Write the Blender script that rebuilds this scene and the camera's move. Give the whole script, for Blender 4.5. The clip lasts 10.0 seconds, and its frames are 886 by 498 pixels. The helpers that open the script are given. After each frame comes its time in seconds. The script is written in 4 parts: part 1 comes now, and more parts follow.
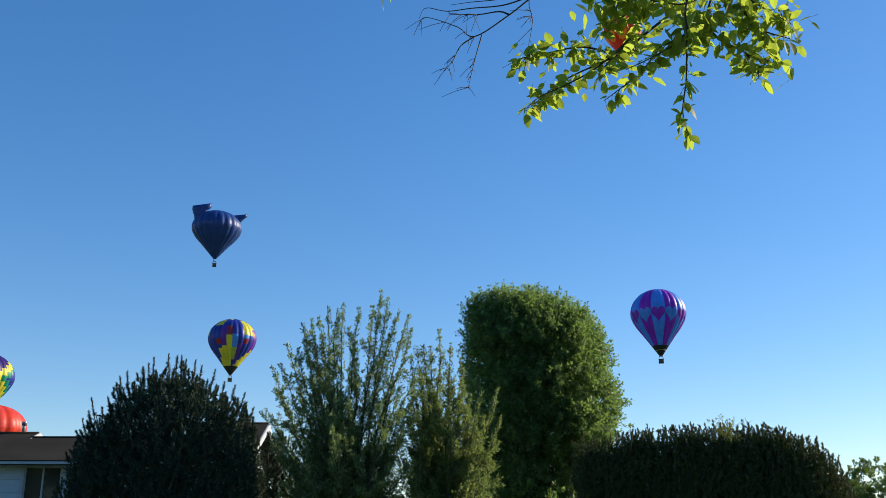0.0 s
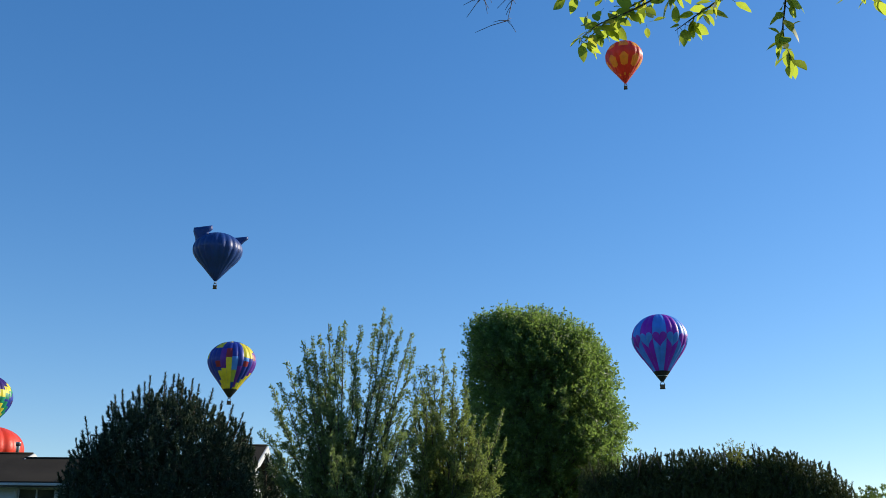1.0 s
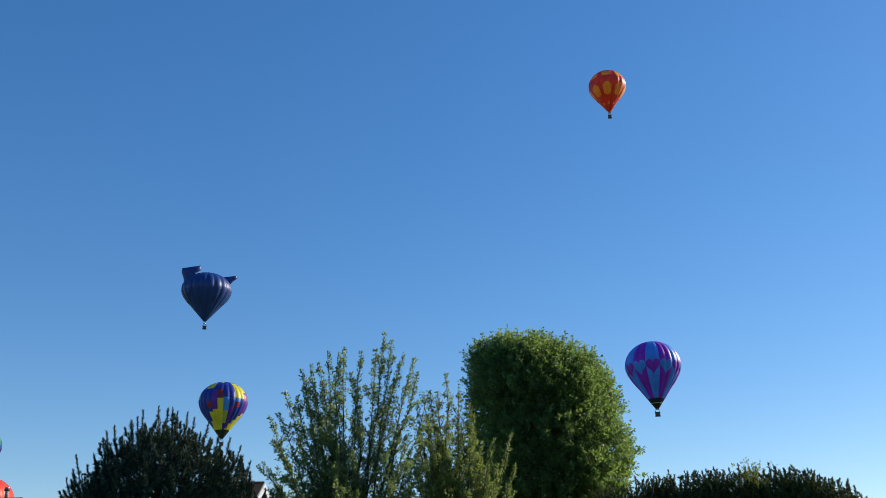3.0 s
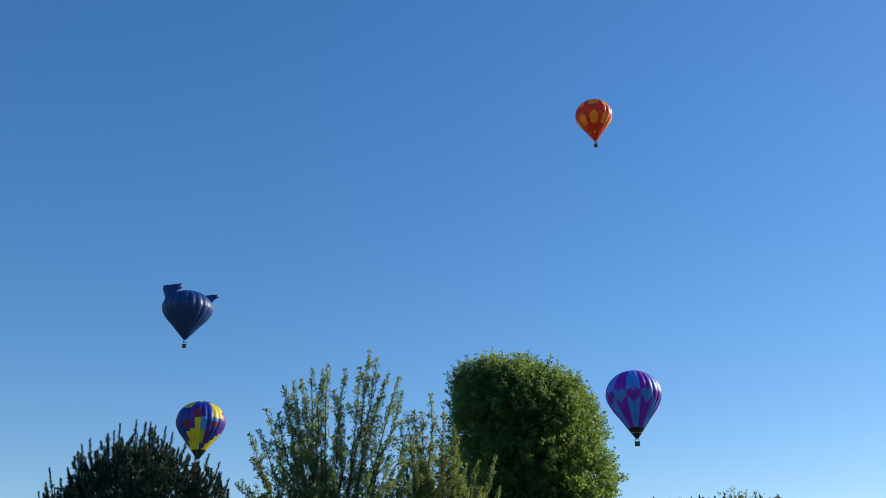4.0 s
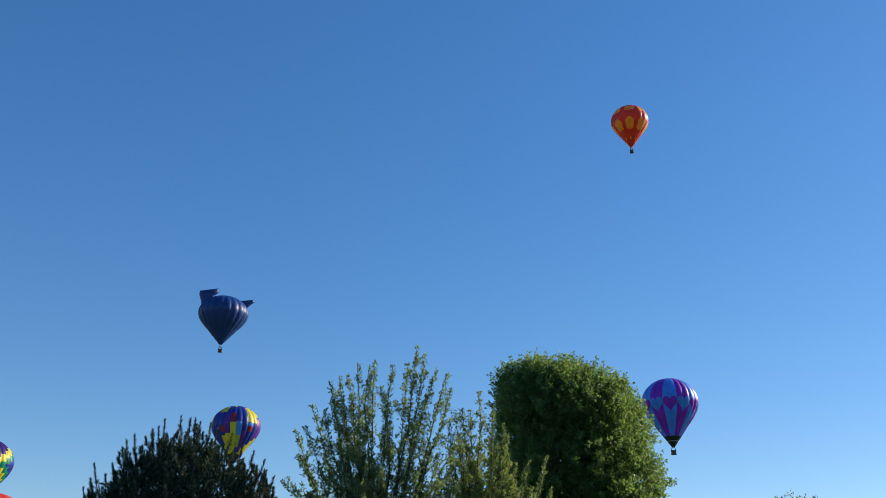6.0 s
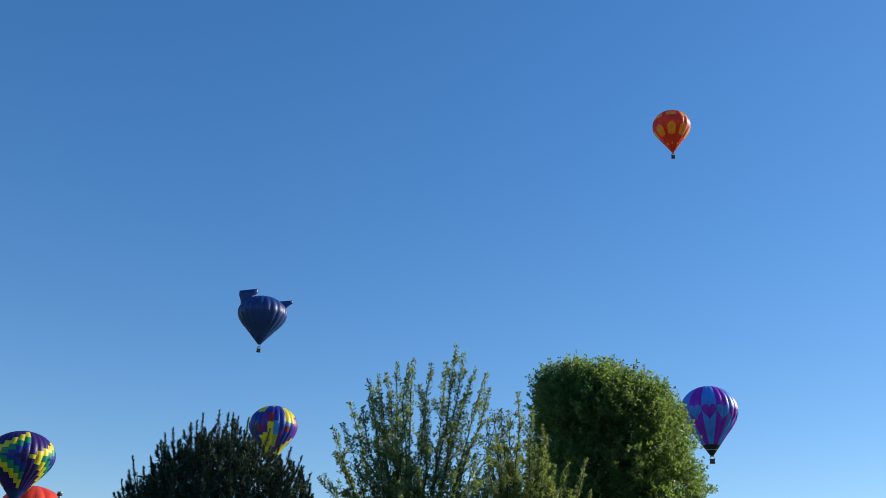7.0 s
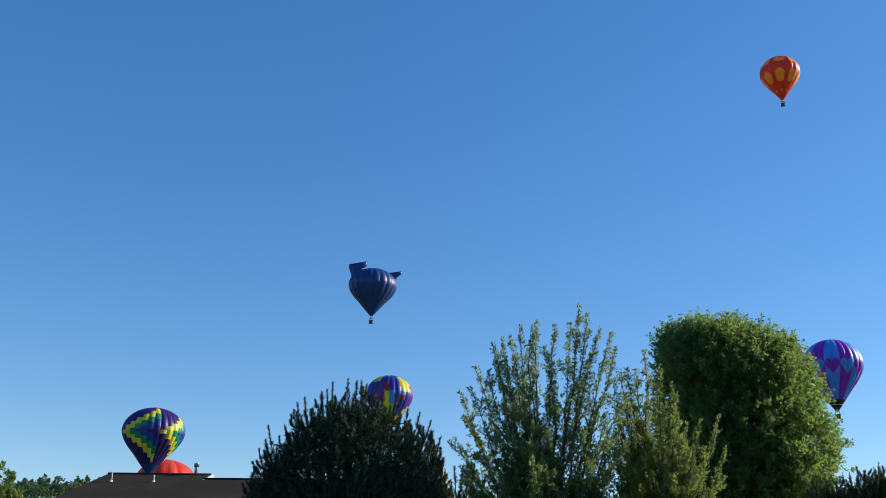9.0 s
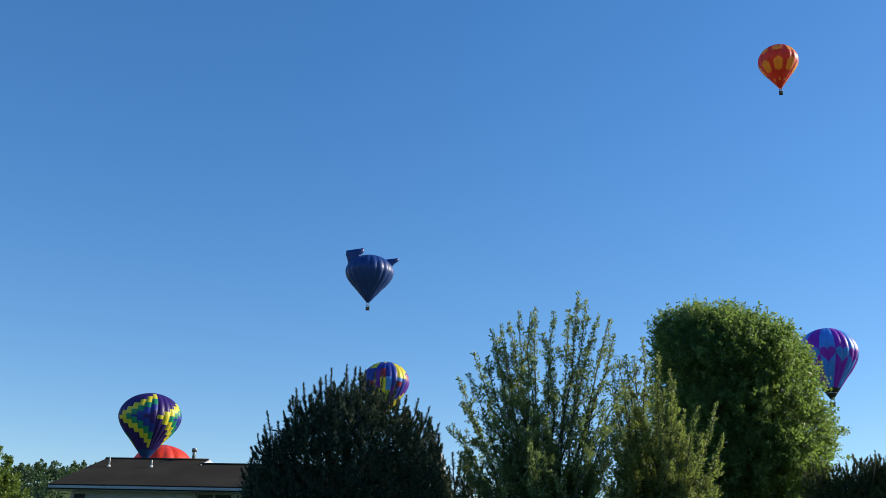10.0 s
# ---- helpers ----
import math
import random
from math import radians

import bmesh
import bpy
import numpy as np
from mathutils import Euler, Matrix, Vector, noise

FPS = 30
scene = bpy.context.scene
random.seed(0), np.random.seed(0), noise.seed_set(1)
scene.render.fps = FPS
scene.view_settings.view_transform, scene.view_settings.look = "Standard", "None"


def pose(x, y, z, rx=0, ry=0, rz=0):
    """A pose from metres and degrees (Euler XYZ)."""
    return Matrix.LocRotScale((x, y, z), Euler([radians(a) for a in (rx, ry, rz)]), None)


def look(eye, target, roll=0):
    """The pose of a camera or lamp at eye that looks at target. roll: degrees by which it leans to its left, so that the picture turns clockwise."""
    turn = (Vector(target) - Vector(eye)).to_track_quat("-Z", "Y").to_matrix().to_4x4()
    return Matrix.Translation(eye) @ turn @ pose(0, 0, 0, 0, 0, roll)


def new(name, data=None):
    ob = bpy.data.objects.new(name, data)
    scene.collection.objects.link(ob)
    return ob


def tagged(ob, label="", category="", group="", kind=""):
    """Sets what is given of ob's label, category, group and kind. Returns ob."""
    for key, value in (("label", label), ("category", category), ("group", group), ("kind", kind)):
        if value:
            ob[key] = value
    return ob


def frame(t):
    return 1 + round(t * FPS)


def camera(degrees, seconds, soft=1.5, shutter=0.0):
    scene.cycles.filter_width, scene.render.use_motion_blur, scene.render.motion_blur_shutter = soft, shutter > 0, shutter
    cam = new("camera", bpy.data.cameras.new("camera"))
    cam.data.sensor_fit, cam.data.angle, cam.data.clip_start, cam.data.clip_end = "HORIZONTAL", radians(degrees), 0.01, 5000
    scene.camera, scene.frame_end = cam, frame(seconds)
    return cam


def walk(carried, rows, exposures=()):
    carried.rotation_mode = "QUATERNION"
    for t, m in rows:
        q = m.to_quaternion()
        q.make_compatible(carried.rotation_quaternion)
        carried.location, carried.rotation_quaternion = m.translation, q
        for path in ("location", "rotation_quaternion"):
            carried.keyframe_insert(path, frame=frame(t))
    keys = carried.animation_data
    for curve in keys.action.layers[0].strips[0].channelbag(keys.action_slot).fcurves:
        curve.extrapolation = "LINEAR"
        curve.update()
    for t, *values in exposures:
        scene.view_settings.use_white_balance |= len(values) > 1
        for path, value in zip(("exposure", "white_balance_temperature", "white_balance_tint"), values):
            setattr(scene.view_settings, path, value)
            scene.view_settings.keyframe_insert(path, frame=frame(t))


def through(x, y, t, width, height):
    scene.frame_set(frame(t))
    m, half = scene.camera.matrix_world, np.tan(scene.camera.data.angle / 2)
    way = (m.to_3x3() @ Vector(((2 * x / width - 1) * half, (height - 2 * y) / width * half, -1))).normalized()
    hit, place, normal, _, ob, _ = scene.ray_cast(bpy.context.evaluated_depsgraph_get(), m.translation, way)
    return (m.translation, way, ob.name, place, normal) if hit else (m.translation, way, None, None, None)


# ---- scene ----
cam = camera(48.6, 10.0, soft=0.55)
EXPO = [(0.0, 0.56), (2.0, 0.46), (4.0, 0.38), (5.5, 0.38), (7.5, 0.46), (10.0, 0.56)]
PATH = [
    (0, (-0.307, 0.945, 1.733), (-0.287, 2.862, 2.303), -0.0),
    (0.5, (-0.297, 1.206, 1.717), (-0.295, 3.113, 2.319), 1.8),
    (1, (-0.376, 1.436, 1.735), (-0.358, 3.339, 2.352), 0.4),
    (1.5, (-0.44, 1.602, 1.715), (-0.423, 3.503, 2.335), -0.1),
    (2, (-0.471, 1.834, 1.706), (-0.49, 3.724, 2.358), -0.0),
    (3.5, (-0.671, 2.258, 1.658), (-0.598, 4.131, 2.354), -1.7),
    (4, (-0.703, 2.433, 1.645), (-0.628, 4.294, 2.373), -0.4),
    (4.5, (-0.738, 2.602, 1.62), (-0.701, 4.455, 2.37), 1.6),
    (5, (-0.833, 2.739, 1.614), (-0.784, 4.596, 2.355), 1.4),
    (5.5, (-0.96, 2.824, 1.595), (-0.929, 4.682, 2.334), 0.5),
    (7, (-1.036, 3.14, 1.531), (-1.108, 4.994, 2.277), 2.2),
    (7.5, (-1.185, 3.154, 1.512), (-1.341, 5.006, 2.253), 1.6),
    (8, (-1.296, 3.154, 1.485), (-1.536, 5.003, 2.209), 1.2),
    (8.5, (-1.306, 3.159, 1.479), (-1.585, 5.011, 2.182), 1.2),
    (9, (-1.296, 3.198, 1.482), (-1.581, 5.059, 2.158), 1.6),
    (9.5, (-1.32, 3.206, 1.472), (-1.595, 5.076, 2.126), 1.9),
    (10, (-1.343, 3.194, 1.475), (-1.622, 5.064, 2.126), 1.8),
]
walk(cam, [(t, look(eye, target, roll)) for t, eye, target, roll in PATH], EXPO)


# ---- sky, sun ----
SUN_AZ, SUN_EL = 67.0, 26.0  # clockwise from +y, above the horizon
world = bpy.data.worlds.new("sky")
scene.world = world
world.use_nodes = True
wn = world.node_tree.nodes
sky = wn.new("ShaderNodeTexSky")
sky.sky_type, sky.sun_disc = "NISHITA", False
sky.sun_elevation, sky.sun_rotation = radians(SUN_EL), radians(SUN_AZ)
sky.air_density, sky.dust_density, sky.ozone_density = 1.0, 0.15, 4.0
rich = wn.new("ShaderNodeHueSaturation")
rich.inputs["Hue"].default_value, rich.inputs["Saturation"].default_value = 0.507, 1.36
even = wn.new("ShaderNodeGamma")
even.inputs["Gamma"].default_value = 0.8
world.node_tree.links.new(sky.outputs[0], even.inputs["Color"])
world.node_tree.links.new(even.outputs[0], rich.inputs["Color"])
world.node_tree.links.new(rich.outputs[0], wn["Background"].inputs[0])
wn["Background"].inputs[1].default_value = 0.151
sun = new("sun", bpy.data.lights.new("sun", "SUN"))
sun.data.energy, sun.data.angle, sun.data.color = 5.0, radians(0.53), (1.0, 0.90, 0.74)
_a, _e = radians(SUN_AZ), radians(SUN_EL)
SUN_DIR = Vector((math.sin(_a) * math.cos(_e), math.cos(_a) * math.cos(_e), math.sin(_e)))
sun.matrix_world = look(SUN_DIR * 60, (0, 0, 0))


# ---- materials ----
def material(name, rough=0.7, metal=0.0, spec=0.5):
    m = bpy.data.materials.new(name)
    m.use_nodes = True
    b = m.node_tree.nodes["Principled BSDF"]
    b.inputs["Roughness"].default_value = rough
    b.inputs["Metallic"].default_value = metal
    b.inputs["Specular IOR Level"].default_value = spec
    return m, m.node_tree.nodes, m.node_tree.links, b


def ramp(nodes, links, fac, stops):
    r = nodes.new("ShaderNodeValToRGB")
    el = r.color_ramp.elements
    while len(el) < len(stops):
        el.new(0.5)
    for e, (p, c) in zip(el, stops):
        e.position, e.color = p, (*c, 1)
    links.new(fac, r.inputs[0])
    return r.outputs[0]


def noise_of(nodes, links, scale, detail=4, space="Object"):
    tc = nodes.new("ShaderNodeTexCoord")
    n = nodes.new("ShaderNodeTexNoise")
    n.inputs["Scale"].default_value, n.inputs["Detail"].default_value = scale, detail
    links.new(tc.outputs[space], n.inputs["Vector"])
    return n.outputs[0]


def mixed(nodes, links, a, b, fac):
    m = nodes.new("ShaderNodeMix")
    m.data_type, m.blend_type = "RGBA", "MIX"
    for sock, v in ((m.inputs[6], a), (m.inputs[7], b)):
        if isinstance(v, tuple):
            sock.default_value = (*v, 1)
        else:
            links.new(v, sock)
    if isinstance(fac, float):
        m.inputs[0].default_value = fac
    else:
        links.new(fac, m.inputs[0])
    return m.outputs[2]


def bump(nodes, links, b, height, strength, dist=0.01):
    n = nodes.new("ShaderNodeBump")
    n.inputs["Strength"].default_value, n.inputs["Distance"].default_value = strength, dist
    links.new(height, n.inputs["Height"])
    links.new(n.outputs[0], b.inputs["Normal"])


def grainy(name, dark, light, scale, fine, rough=0.7, metal=0.0, relief=0.3, dist=0.01):
    """Two scales of noise between two colours, with relief."""
    m, n, l, b = material(name, rough, metal)
    big = noise_of(n, l, scale)
    small = noise_of(n, l, fine, 6)
    c1 = ramp(n, l, big, [(0.3, dark), (0.7, light)])
    c2 = ramp(n, l, small, [(0.3, dark), (0.75, light)])
    l.new(mixed(n, l, c1, c2, 0.5), b.inputs["Base Color"])
    bump(n, l, b, small, relief, dist)
    return m


def leafy(name, stops, glow, through=0.4, rough=0.5, per_object=False, spec=0.4, patch=1.2):
    """Leaves: colour by leaf and by patch of the crown, light passing through the blade."""
    m, n, l, b = material(name, rough, 0, spec)
    if per_object:
        rnd = n.new("ShaderNodeObjectInfo").outputs["Random"]
    else:
        rnd = n.new("ShaderNodeNewGeometry").outputs["Random Per Island"]
    c = ramp(n, l, rnd, stops)
    big = noise_of(n, l, patch, 2)
    shade = ramp(n, l, big, [(0.3, stops[0][1]), (0.7, stops[-1][1])])
    c = mixed(n, l, c, shade, 0.2)
    l.new(c, b.inputs["Base Color"])
    t = n.new("ShaderNodeBsdfTranslucent")
    g = mixed(n, l, c, glow, 0.6)
    l.new(g, t.inputs["Color"])
    mx = n.new("ShaderNodeMixShader")
    mx.inputs[0].default_value = through
    l.new(b.outputs[0], mx.inputs[1])
    l.new(t.outputs[0], mx.inputs[2])
    l.new(mx.outputs[0], n["Material Output"].inputs[0])
    return m


def fabric(name, col, through=0.3):
    """Coated balloon nylon: a faint weave, weathered shade, light passing through."""
    m, n, l, b = material(name, 0.46, 0, 0.42)
    big = noise_of(n, l, 0.35, 3)
    c = ramp(n, l, big, [(0.3, tuple(0.82 * v for v in col)), (0.7, tuple(min(1, 1.08 * v) for v in col))])
    l.new(c, b.inputs["Base Color"])
    bump(n, l, b, noise_of(n, l, 1.1, 3), 0.25, 0.25)
    t = n.new("ShaderNodeBsdfTranslucent")
    l.new(c, t.inputs["Color"])
    mx = n.new("ShaderNodeMixShader")
    mx.inputs[0].default_value = through
    l.new(b.outputs[0], mx.inputs[1])
    l.new(t.outputs[0], mx.inputs[2])
    l.new(mx.outputs[0], n["Material Output"].inputs[0])
    return m


M_GRASS = grainy("grass", (0.03, 0.06, 0.015), (0.08, 0.13, 0.03), 0.3, 14, 0.9, relief=0.8, dist=0.05)
M_BARK = grainy("bark", (0.045, 0.035, 0.028), (0.14, 0.11, 0.085), 3, 40, 0.9, relief=0.8)
M_TWIG = grainy("twig_bark", (0.035, 0.024, 0.018), (0.10, 0.07, 0.05), 8, 90, 0.8, relief=0.5, dist=0.002)
M_NEAR_LEAF = leafy("near_leaf", [(0.0, (0.05, 0.09, 0.025)), (0.4, (0.12, 0.19, 0.045)), (0.7, (0.24, 0.31, 0.06)), (0.93, (0.38, 0.34, 0.05)), (1.0, (0.36, 0.16, 0.06))], (0.60, 0.74, 0.06), 0.63, 0.55, True, 0.3, 9)
M_INNER_LEAF = leafy("inner_leaf", [(0.0, (0.05, 0.09, 0.025)), (0.4, (0.12, 0.19, 0.045)), (0.7, (0.24, 0.31, 0.06)), (1.0, (0.36, 0.28, 0.05))], (0.60, 0.74, 0.06), 0.63, 0.55, False, 0.3, 9)
# Wide leaf ramps: pale end also stands in for glints, dark end for self-shade.
M_UPRIGHT = leafy("upright_leaf", [(0.0, (0.038, 0.062, 0.024)), (0.5, (0.082, 0.126, 0.043)), (0.8, (0.15, 0.215, 0.076)), (1.0, (0.36, 0.43, 0.20))], (0.42, 0.57, 0.14), 0.38, 0.40, spec=0.36)
M_OLIVE = leafy("olive_leaf", [(0.0, (0.048, 0.068, 0.019)), (0.5, (0.096, 0.130, 0.033)), (0.8, (0.165, 0.21, 0.058)), (1.0, (0.34, 0.38, 0.14))], (0.44, 0.56, 0.11), 0.38, 0.40, spec=0.36)
M_ROUND = leafy("round_leaf", [(0.0, (0.009, 0.022, 0.008)), (0.55, (0.020, 0.042, 0.013)), (0.85, (0.06, 0.11, 0.030)), (1.0, (0.22, 0.32, 0.10))], (0.46, 0.70, 0.13), 0.40, 0.42, spec=0.4)
M_FARLEAF = leafy("far_leaf", [(0.0, (0.05, 0.09, 0.02)), (1.0, (0.17, 0.24, 0.045))], (0.30, 0.40, 0.06), 0.3, 0.5)
# The pale last stop also stands in for sunlit needle tips.
M_NEEDLE = leafy("pine_needle", [(0.0, (0.010, 0.024, 0.017)), (0.6, (0.026, 0.048, 0.031)), (1.0, (0.13, 0.165, 0.095))], (0.06, 0.10, 0.04), 0.1, 0.6, spec=0.15)
M_HEDGE = leafy("hedge_needle", [(0.0, (0.022, 0.034, 0.014)), (0.6, (0.05, 0.074, 0.032)), (0.93, (0.13, 0.165, 0.07)), (1.0, (0.22, 0.21, 0.06))], (0.14, 0.16, 0.03), 0.16, 0.6, spec=0.15)
M_NEWGROWTH = leafy("new_growth", [(0.0, (0.10, 0.13, 0.02)), (1.0, (0.28, 0.30, 0.05))], (0.40, 0.44, 0.06), 0.3, 0.5)
M_HILLWOOD = leafy("hill_wood", [(0.0, (0.032, 0.068, 0.032)), (1.0, (0.105, 0.17, 0.065))], (0.14, 0.22, 0.07), 0.2, 0.8, patch=0.08)
M_SIDING = grainy("siding_paint", (0.40, 0.43, 0.48), (0.50, 0.53, 0.57), 0.6, 20, 0.6, relief=0.15)
M_TRIM = grainy("white_trim", (0.38, 0.39, 0.39), (0.50, 0.50, 0.49), 0.8, 30, 0.5, relief=0.1)
M_SHINGLE = grainy("asphalt_shingle", (0.022, 0.018, 0.013), (0.048, 0.040, 0.029), 0.9, 30, 0.92, relief=0.5, dist=0.012)
M_DARK_PANEL = grainy("dark_panel", (0.012, 0.014, 0.018), (0.03, 0.032, 0.038), 2, 30, 0.6, relief=0.1)
M_PIPE = grainy("vent_pipe", (0.42, 0.42, 0.41), (0.60, 0.60, 0.58), 2, 30, 0.45, relief=0.1)
M_STEEL = grainy("galvanised", (0.30, 0.31, 0.32), (0.50, 0.51, 0.52), 3, 40, 0.38, 0.9, 0.1)
M_WICKER = grainy("wicker", (0.05, 0.035, 0.02), (0.16, 0.10, 0.05), 3, 30, 0.8, relief=0.6)
M_DARKCLOTH = fabric("dark_cloth", (0.012, 0.013, 0.017), 0.04)
M_CABLE = grainy("cable", (0.05, 0.05, 0.05), (0.12, 0.12, 0.12), 3, 30, 0.5)
M_WHITECLOTH = fabric("white_cloth", (0.7, 0.7, 0.7), 0.2)
M_SHINGLE.node_tree.nodes["Principled BSDF"].inputs["Specular IOR Level"].default_value = 0.08
m, n, l, b = material("window_glass", 0.06, 0.0, 0.6)
b.inputs["Base Color"].default_value = (0.012, 0.019, 0.026, 1)
M_GLASS = m


# ---- helpers ----
def part(name, data, mat, parent=None, label=""):
    """Links a bmesh or a mesh as one object under a thing or a part."""
    if isinstance(data, bmesh.types.BMesh):
        me = bpy.data.meshes.new(name)
        data.to_mesh(me)
        data.free()
    else:
        me = data
    for mm in (mat if isinstance(mat, (list, tuple)) else [mat]):
        if mm is not None and mm.name not in me.materials:
            me.materials.append(mm)
    ob = new(name, me)
    ob.parent = parent
    if label:
        ob["label"] = label
    return ob


def thing(name, place, label, category, group="", turn=0.0, kind=""):
    e = new(name)
    e.matrix_world = pose(*place, 0, 0, turn)
    e.empty_display_size = 0.2
    return tagged(e, label, category, group, kind)


def raw_mesh(name, verts, faces_flat, per_face, smooth=False):
    me = bpy.data.meshes.new(name)
    nf = len(faces_flat) // per_face
    me.vertices.add(len(verts))
    me.vertices.foreach_set("co", np.asarray(verts, np.float32).ravel())
    me.loops.add(len(faces_flat))
    me.loops.foreach_set("vertex_index", np.asarray(faces_flat, np.int32))
    me.polygons.add(nf)
    me.polygons.foreach_set("loop_start", np.arange(nf, dtype=np.int32) * per_face)
    me.update(calc_edges=True)
    if smooth:
        me.polygons.foreach_set("use_smooth", np.ones(nf, bool))
    return me


def unit(v):
    return v / np.maximum(np.linalg.norm(v, axis=-1, keepdims=True), 1e-9)


def leaves_mesh(name, pos, way, size, wide, rng):
    """Folded pointed blades, four corners and two triangles each."""
    k = len(pos)
    way = unit(way)
    side = unit(np.cross(way, rng.normal(size=(k, 3))))
    up = np.cross(side, way)
    L = size[:, None]
    v = np.empty((k, 4, 3))
    v[:, 0] = pos
    v[:, 1] = pos + way * L * 0.45 + side * L * wide * 0.5 + up * L * 0.10
    v[:, 2] = pos + way * L - up * L * 0.08
    v[:, 3] = pos + way * L * 0.45 - side * L * wide * 0.5 + up * L * 0.10
    f = np.arange(k)[:, None] * 4 + np.array([0, 1, 2, 0, 2, 3])
    return raw_mesh(name, v.reshape(-1, 3), f.ravel(), 3)


def needles_mesh(name, pos, way, size, wide, rng):
    k = len(pos)
    way = unit(way)
    side = unit(np.cross(way, rng.normal(size=(k, 3))))
    v = np.empty((k, 3, 3))
    v[:, 0] = pos - side * wide
    v[:, 1] = pos + side * wide
    v[:, 2] = pos + way * size[:, None]
    return raw_mesh(name, v.reshape(-1, 3), np.arange(3 * k), 3)


def tube(bm, pts, r0, r1, sides=6, close=True):
    """A tapered limb along points."""
    pts = [Vector(p) for p in pts]
    rings = []
    for i, p in enumerate(pts):
        d = (pts[min(i + 1, len(pts) - 1)] - pts[max(i - 1, 0)]).normalized()
        a = d.orthogonal().normalized()
        c = d.cross(a)
        r = r0 + (r1 - r0) * i / (len(pts) - 1)
        rings.append([bm.verts.new(p + (a * math.cos(t) + c * math.sin(t)) * r) for t in [2 * math.pi * q / sides for q in range(sides)]])
    for A, B in zip(rings, rings[1:]):
        for q in range(sides):
            f = bm.faces.new((A[q], A[(q + 1) % sides], B[(q + 1) % sides], B[q]))
            f.smooth = True
    if close:
        bm.faces.new(rings[0][::-1])
        bm.faces.new(rings[-1])


def box(bm, lo, hi, bevel=0.0):
    lo, hi = Vector(lo), Vector(hi)
    r = bmesh.ops.create_cube(bm, size=1, matrix=Matrix.LocRotScale((lo + hi) / 2, None, hi - lo))
    if bevel:
        es = list({e for v in r["verts"] for e in v.link_edges})
        bmesh.ops.bevel(bm, geom=es, offset=bevel, segments=1, affect="EDGES")


def bent(a, b, sag, rng, steps=6, wob=0.05):
    """A limb's line from a to b, bowed outwards then up."""
    a, b = np.array(a, float), np.array(b, float)
    out = []
    for i in range(steps + 1):
        t = i / steps
        p = a + (b - a) * t
        xy = a[:2] + (b[:2] - a[:2]) * (t ** sag)
        p[:2] = xy
        if 0 < i < steps:
            p += rng.normal(size=3) * wob
        out.append(p)
    return out


# ---- ground ----
def build_ground():
    n_ = 96
    xs = np.concatenate([-np.geomspace(4000, 4, n_ // 2), np.geomspace(4, 4000, n_ // 2)])
    ys = xs
    X, Y = np.meshgrid(xs, ys)
    Z = 0.04 * np.sin(X * 0.21) * np.cos(Y * 0.17)
    far = np.hypot(X, Y)
    Z = np.where(far > 300, 0, Z)
    v = np.stack([X, Y, Z], -1).reshape(-1, 3)
    i = np.arange(n_ - 1)
    a = (i[:, None] * n_ + i[None]).ravel()
    f = np.stack([a, a + 1, a + n_ + 1, a + n_], -1)
    ob = part("ground", raw_mesh("ground", v, f.ravel(), 4, True), M_GRASS)
    tagged(ob, "mown green lawn spreading out to the horizon", "ground", kind="structure")


build_ground()


# ---- house ----
def roof_slab(bm, x0, x1, y0, z0, yr, zr, y1, thick=0.16):
    """A gable roof along x as one solid of even thickness."""
    prof = [(y0, z0), (yr, zr), (y1, z0), (y1, z0 - thick), (yr, zr - thick), (y0, z0 - thick)]
    A = [bm.verts.new((x0, y, z)) for y, z in prof]
    B = [bm.verts.new((x1, y, z)) for y, z in prof]
    for q in range(6):
        r = (q + 1) % 6
        bm.faces.new((A[q], A[r], B[r], B[q]))
    bm.faces.new((A[0], A[5], A[4], A[1]))
    bm.faces.new((A[1], A[4], A[3], A[2]))
    bm.faces.new((B[0], B[1], B[4], B[5]))
    bm.faces.new((B[1], B[2], B[3], B[4]))
    bmesh.ops.recalc_face_normals(bm, faces=bm.faces[:])


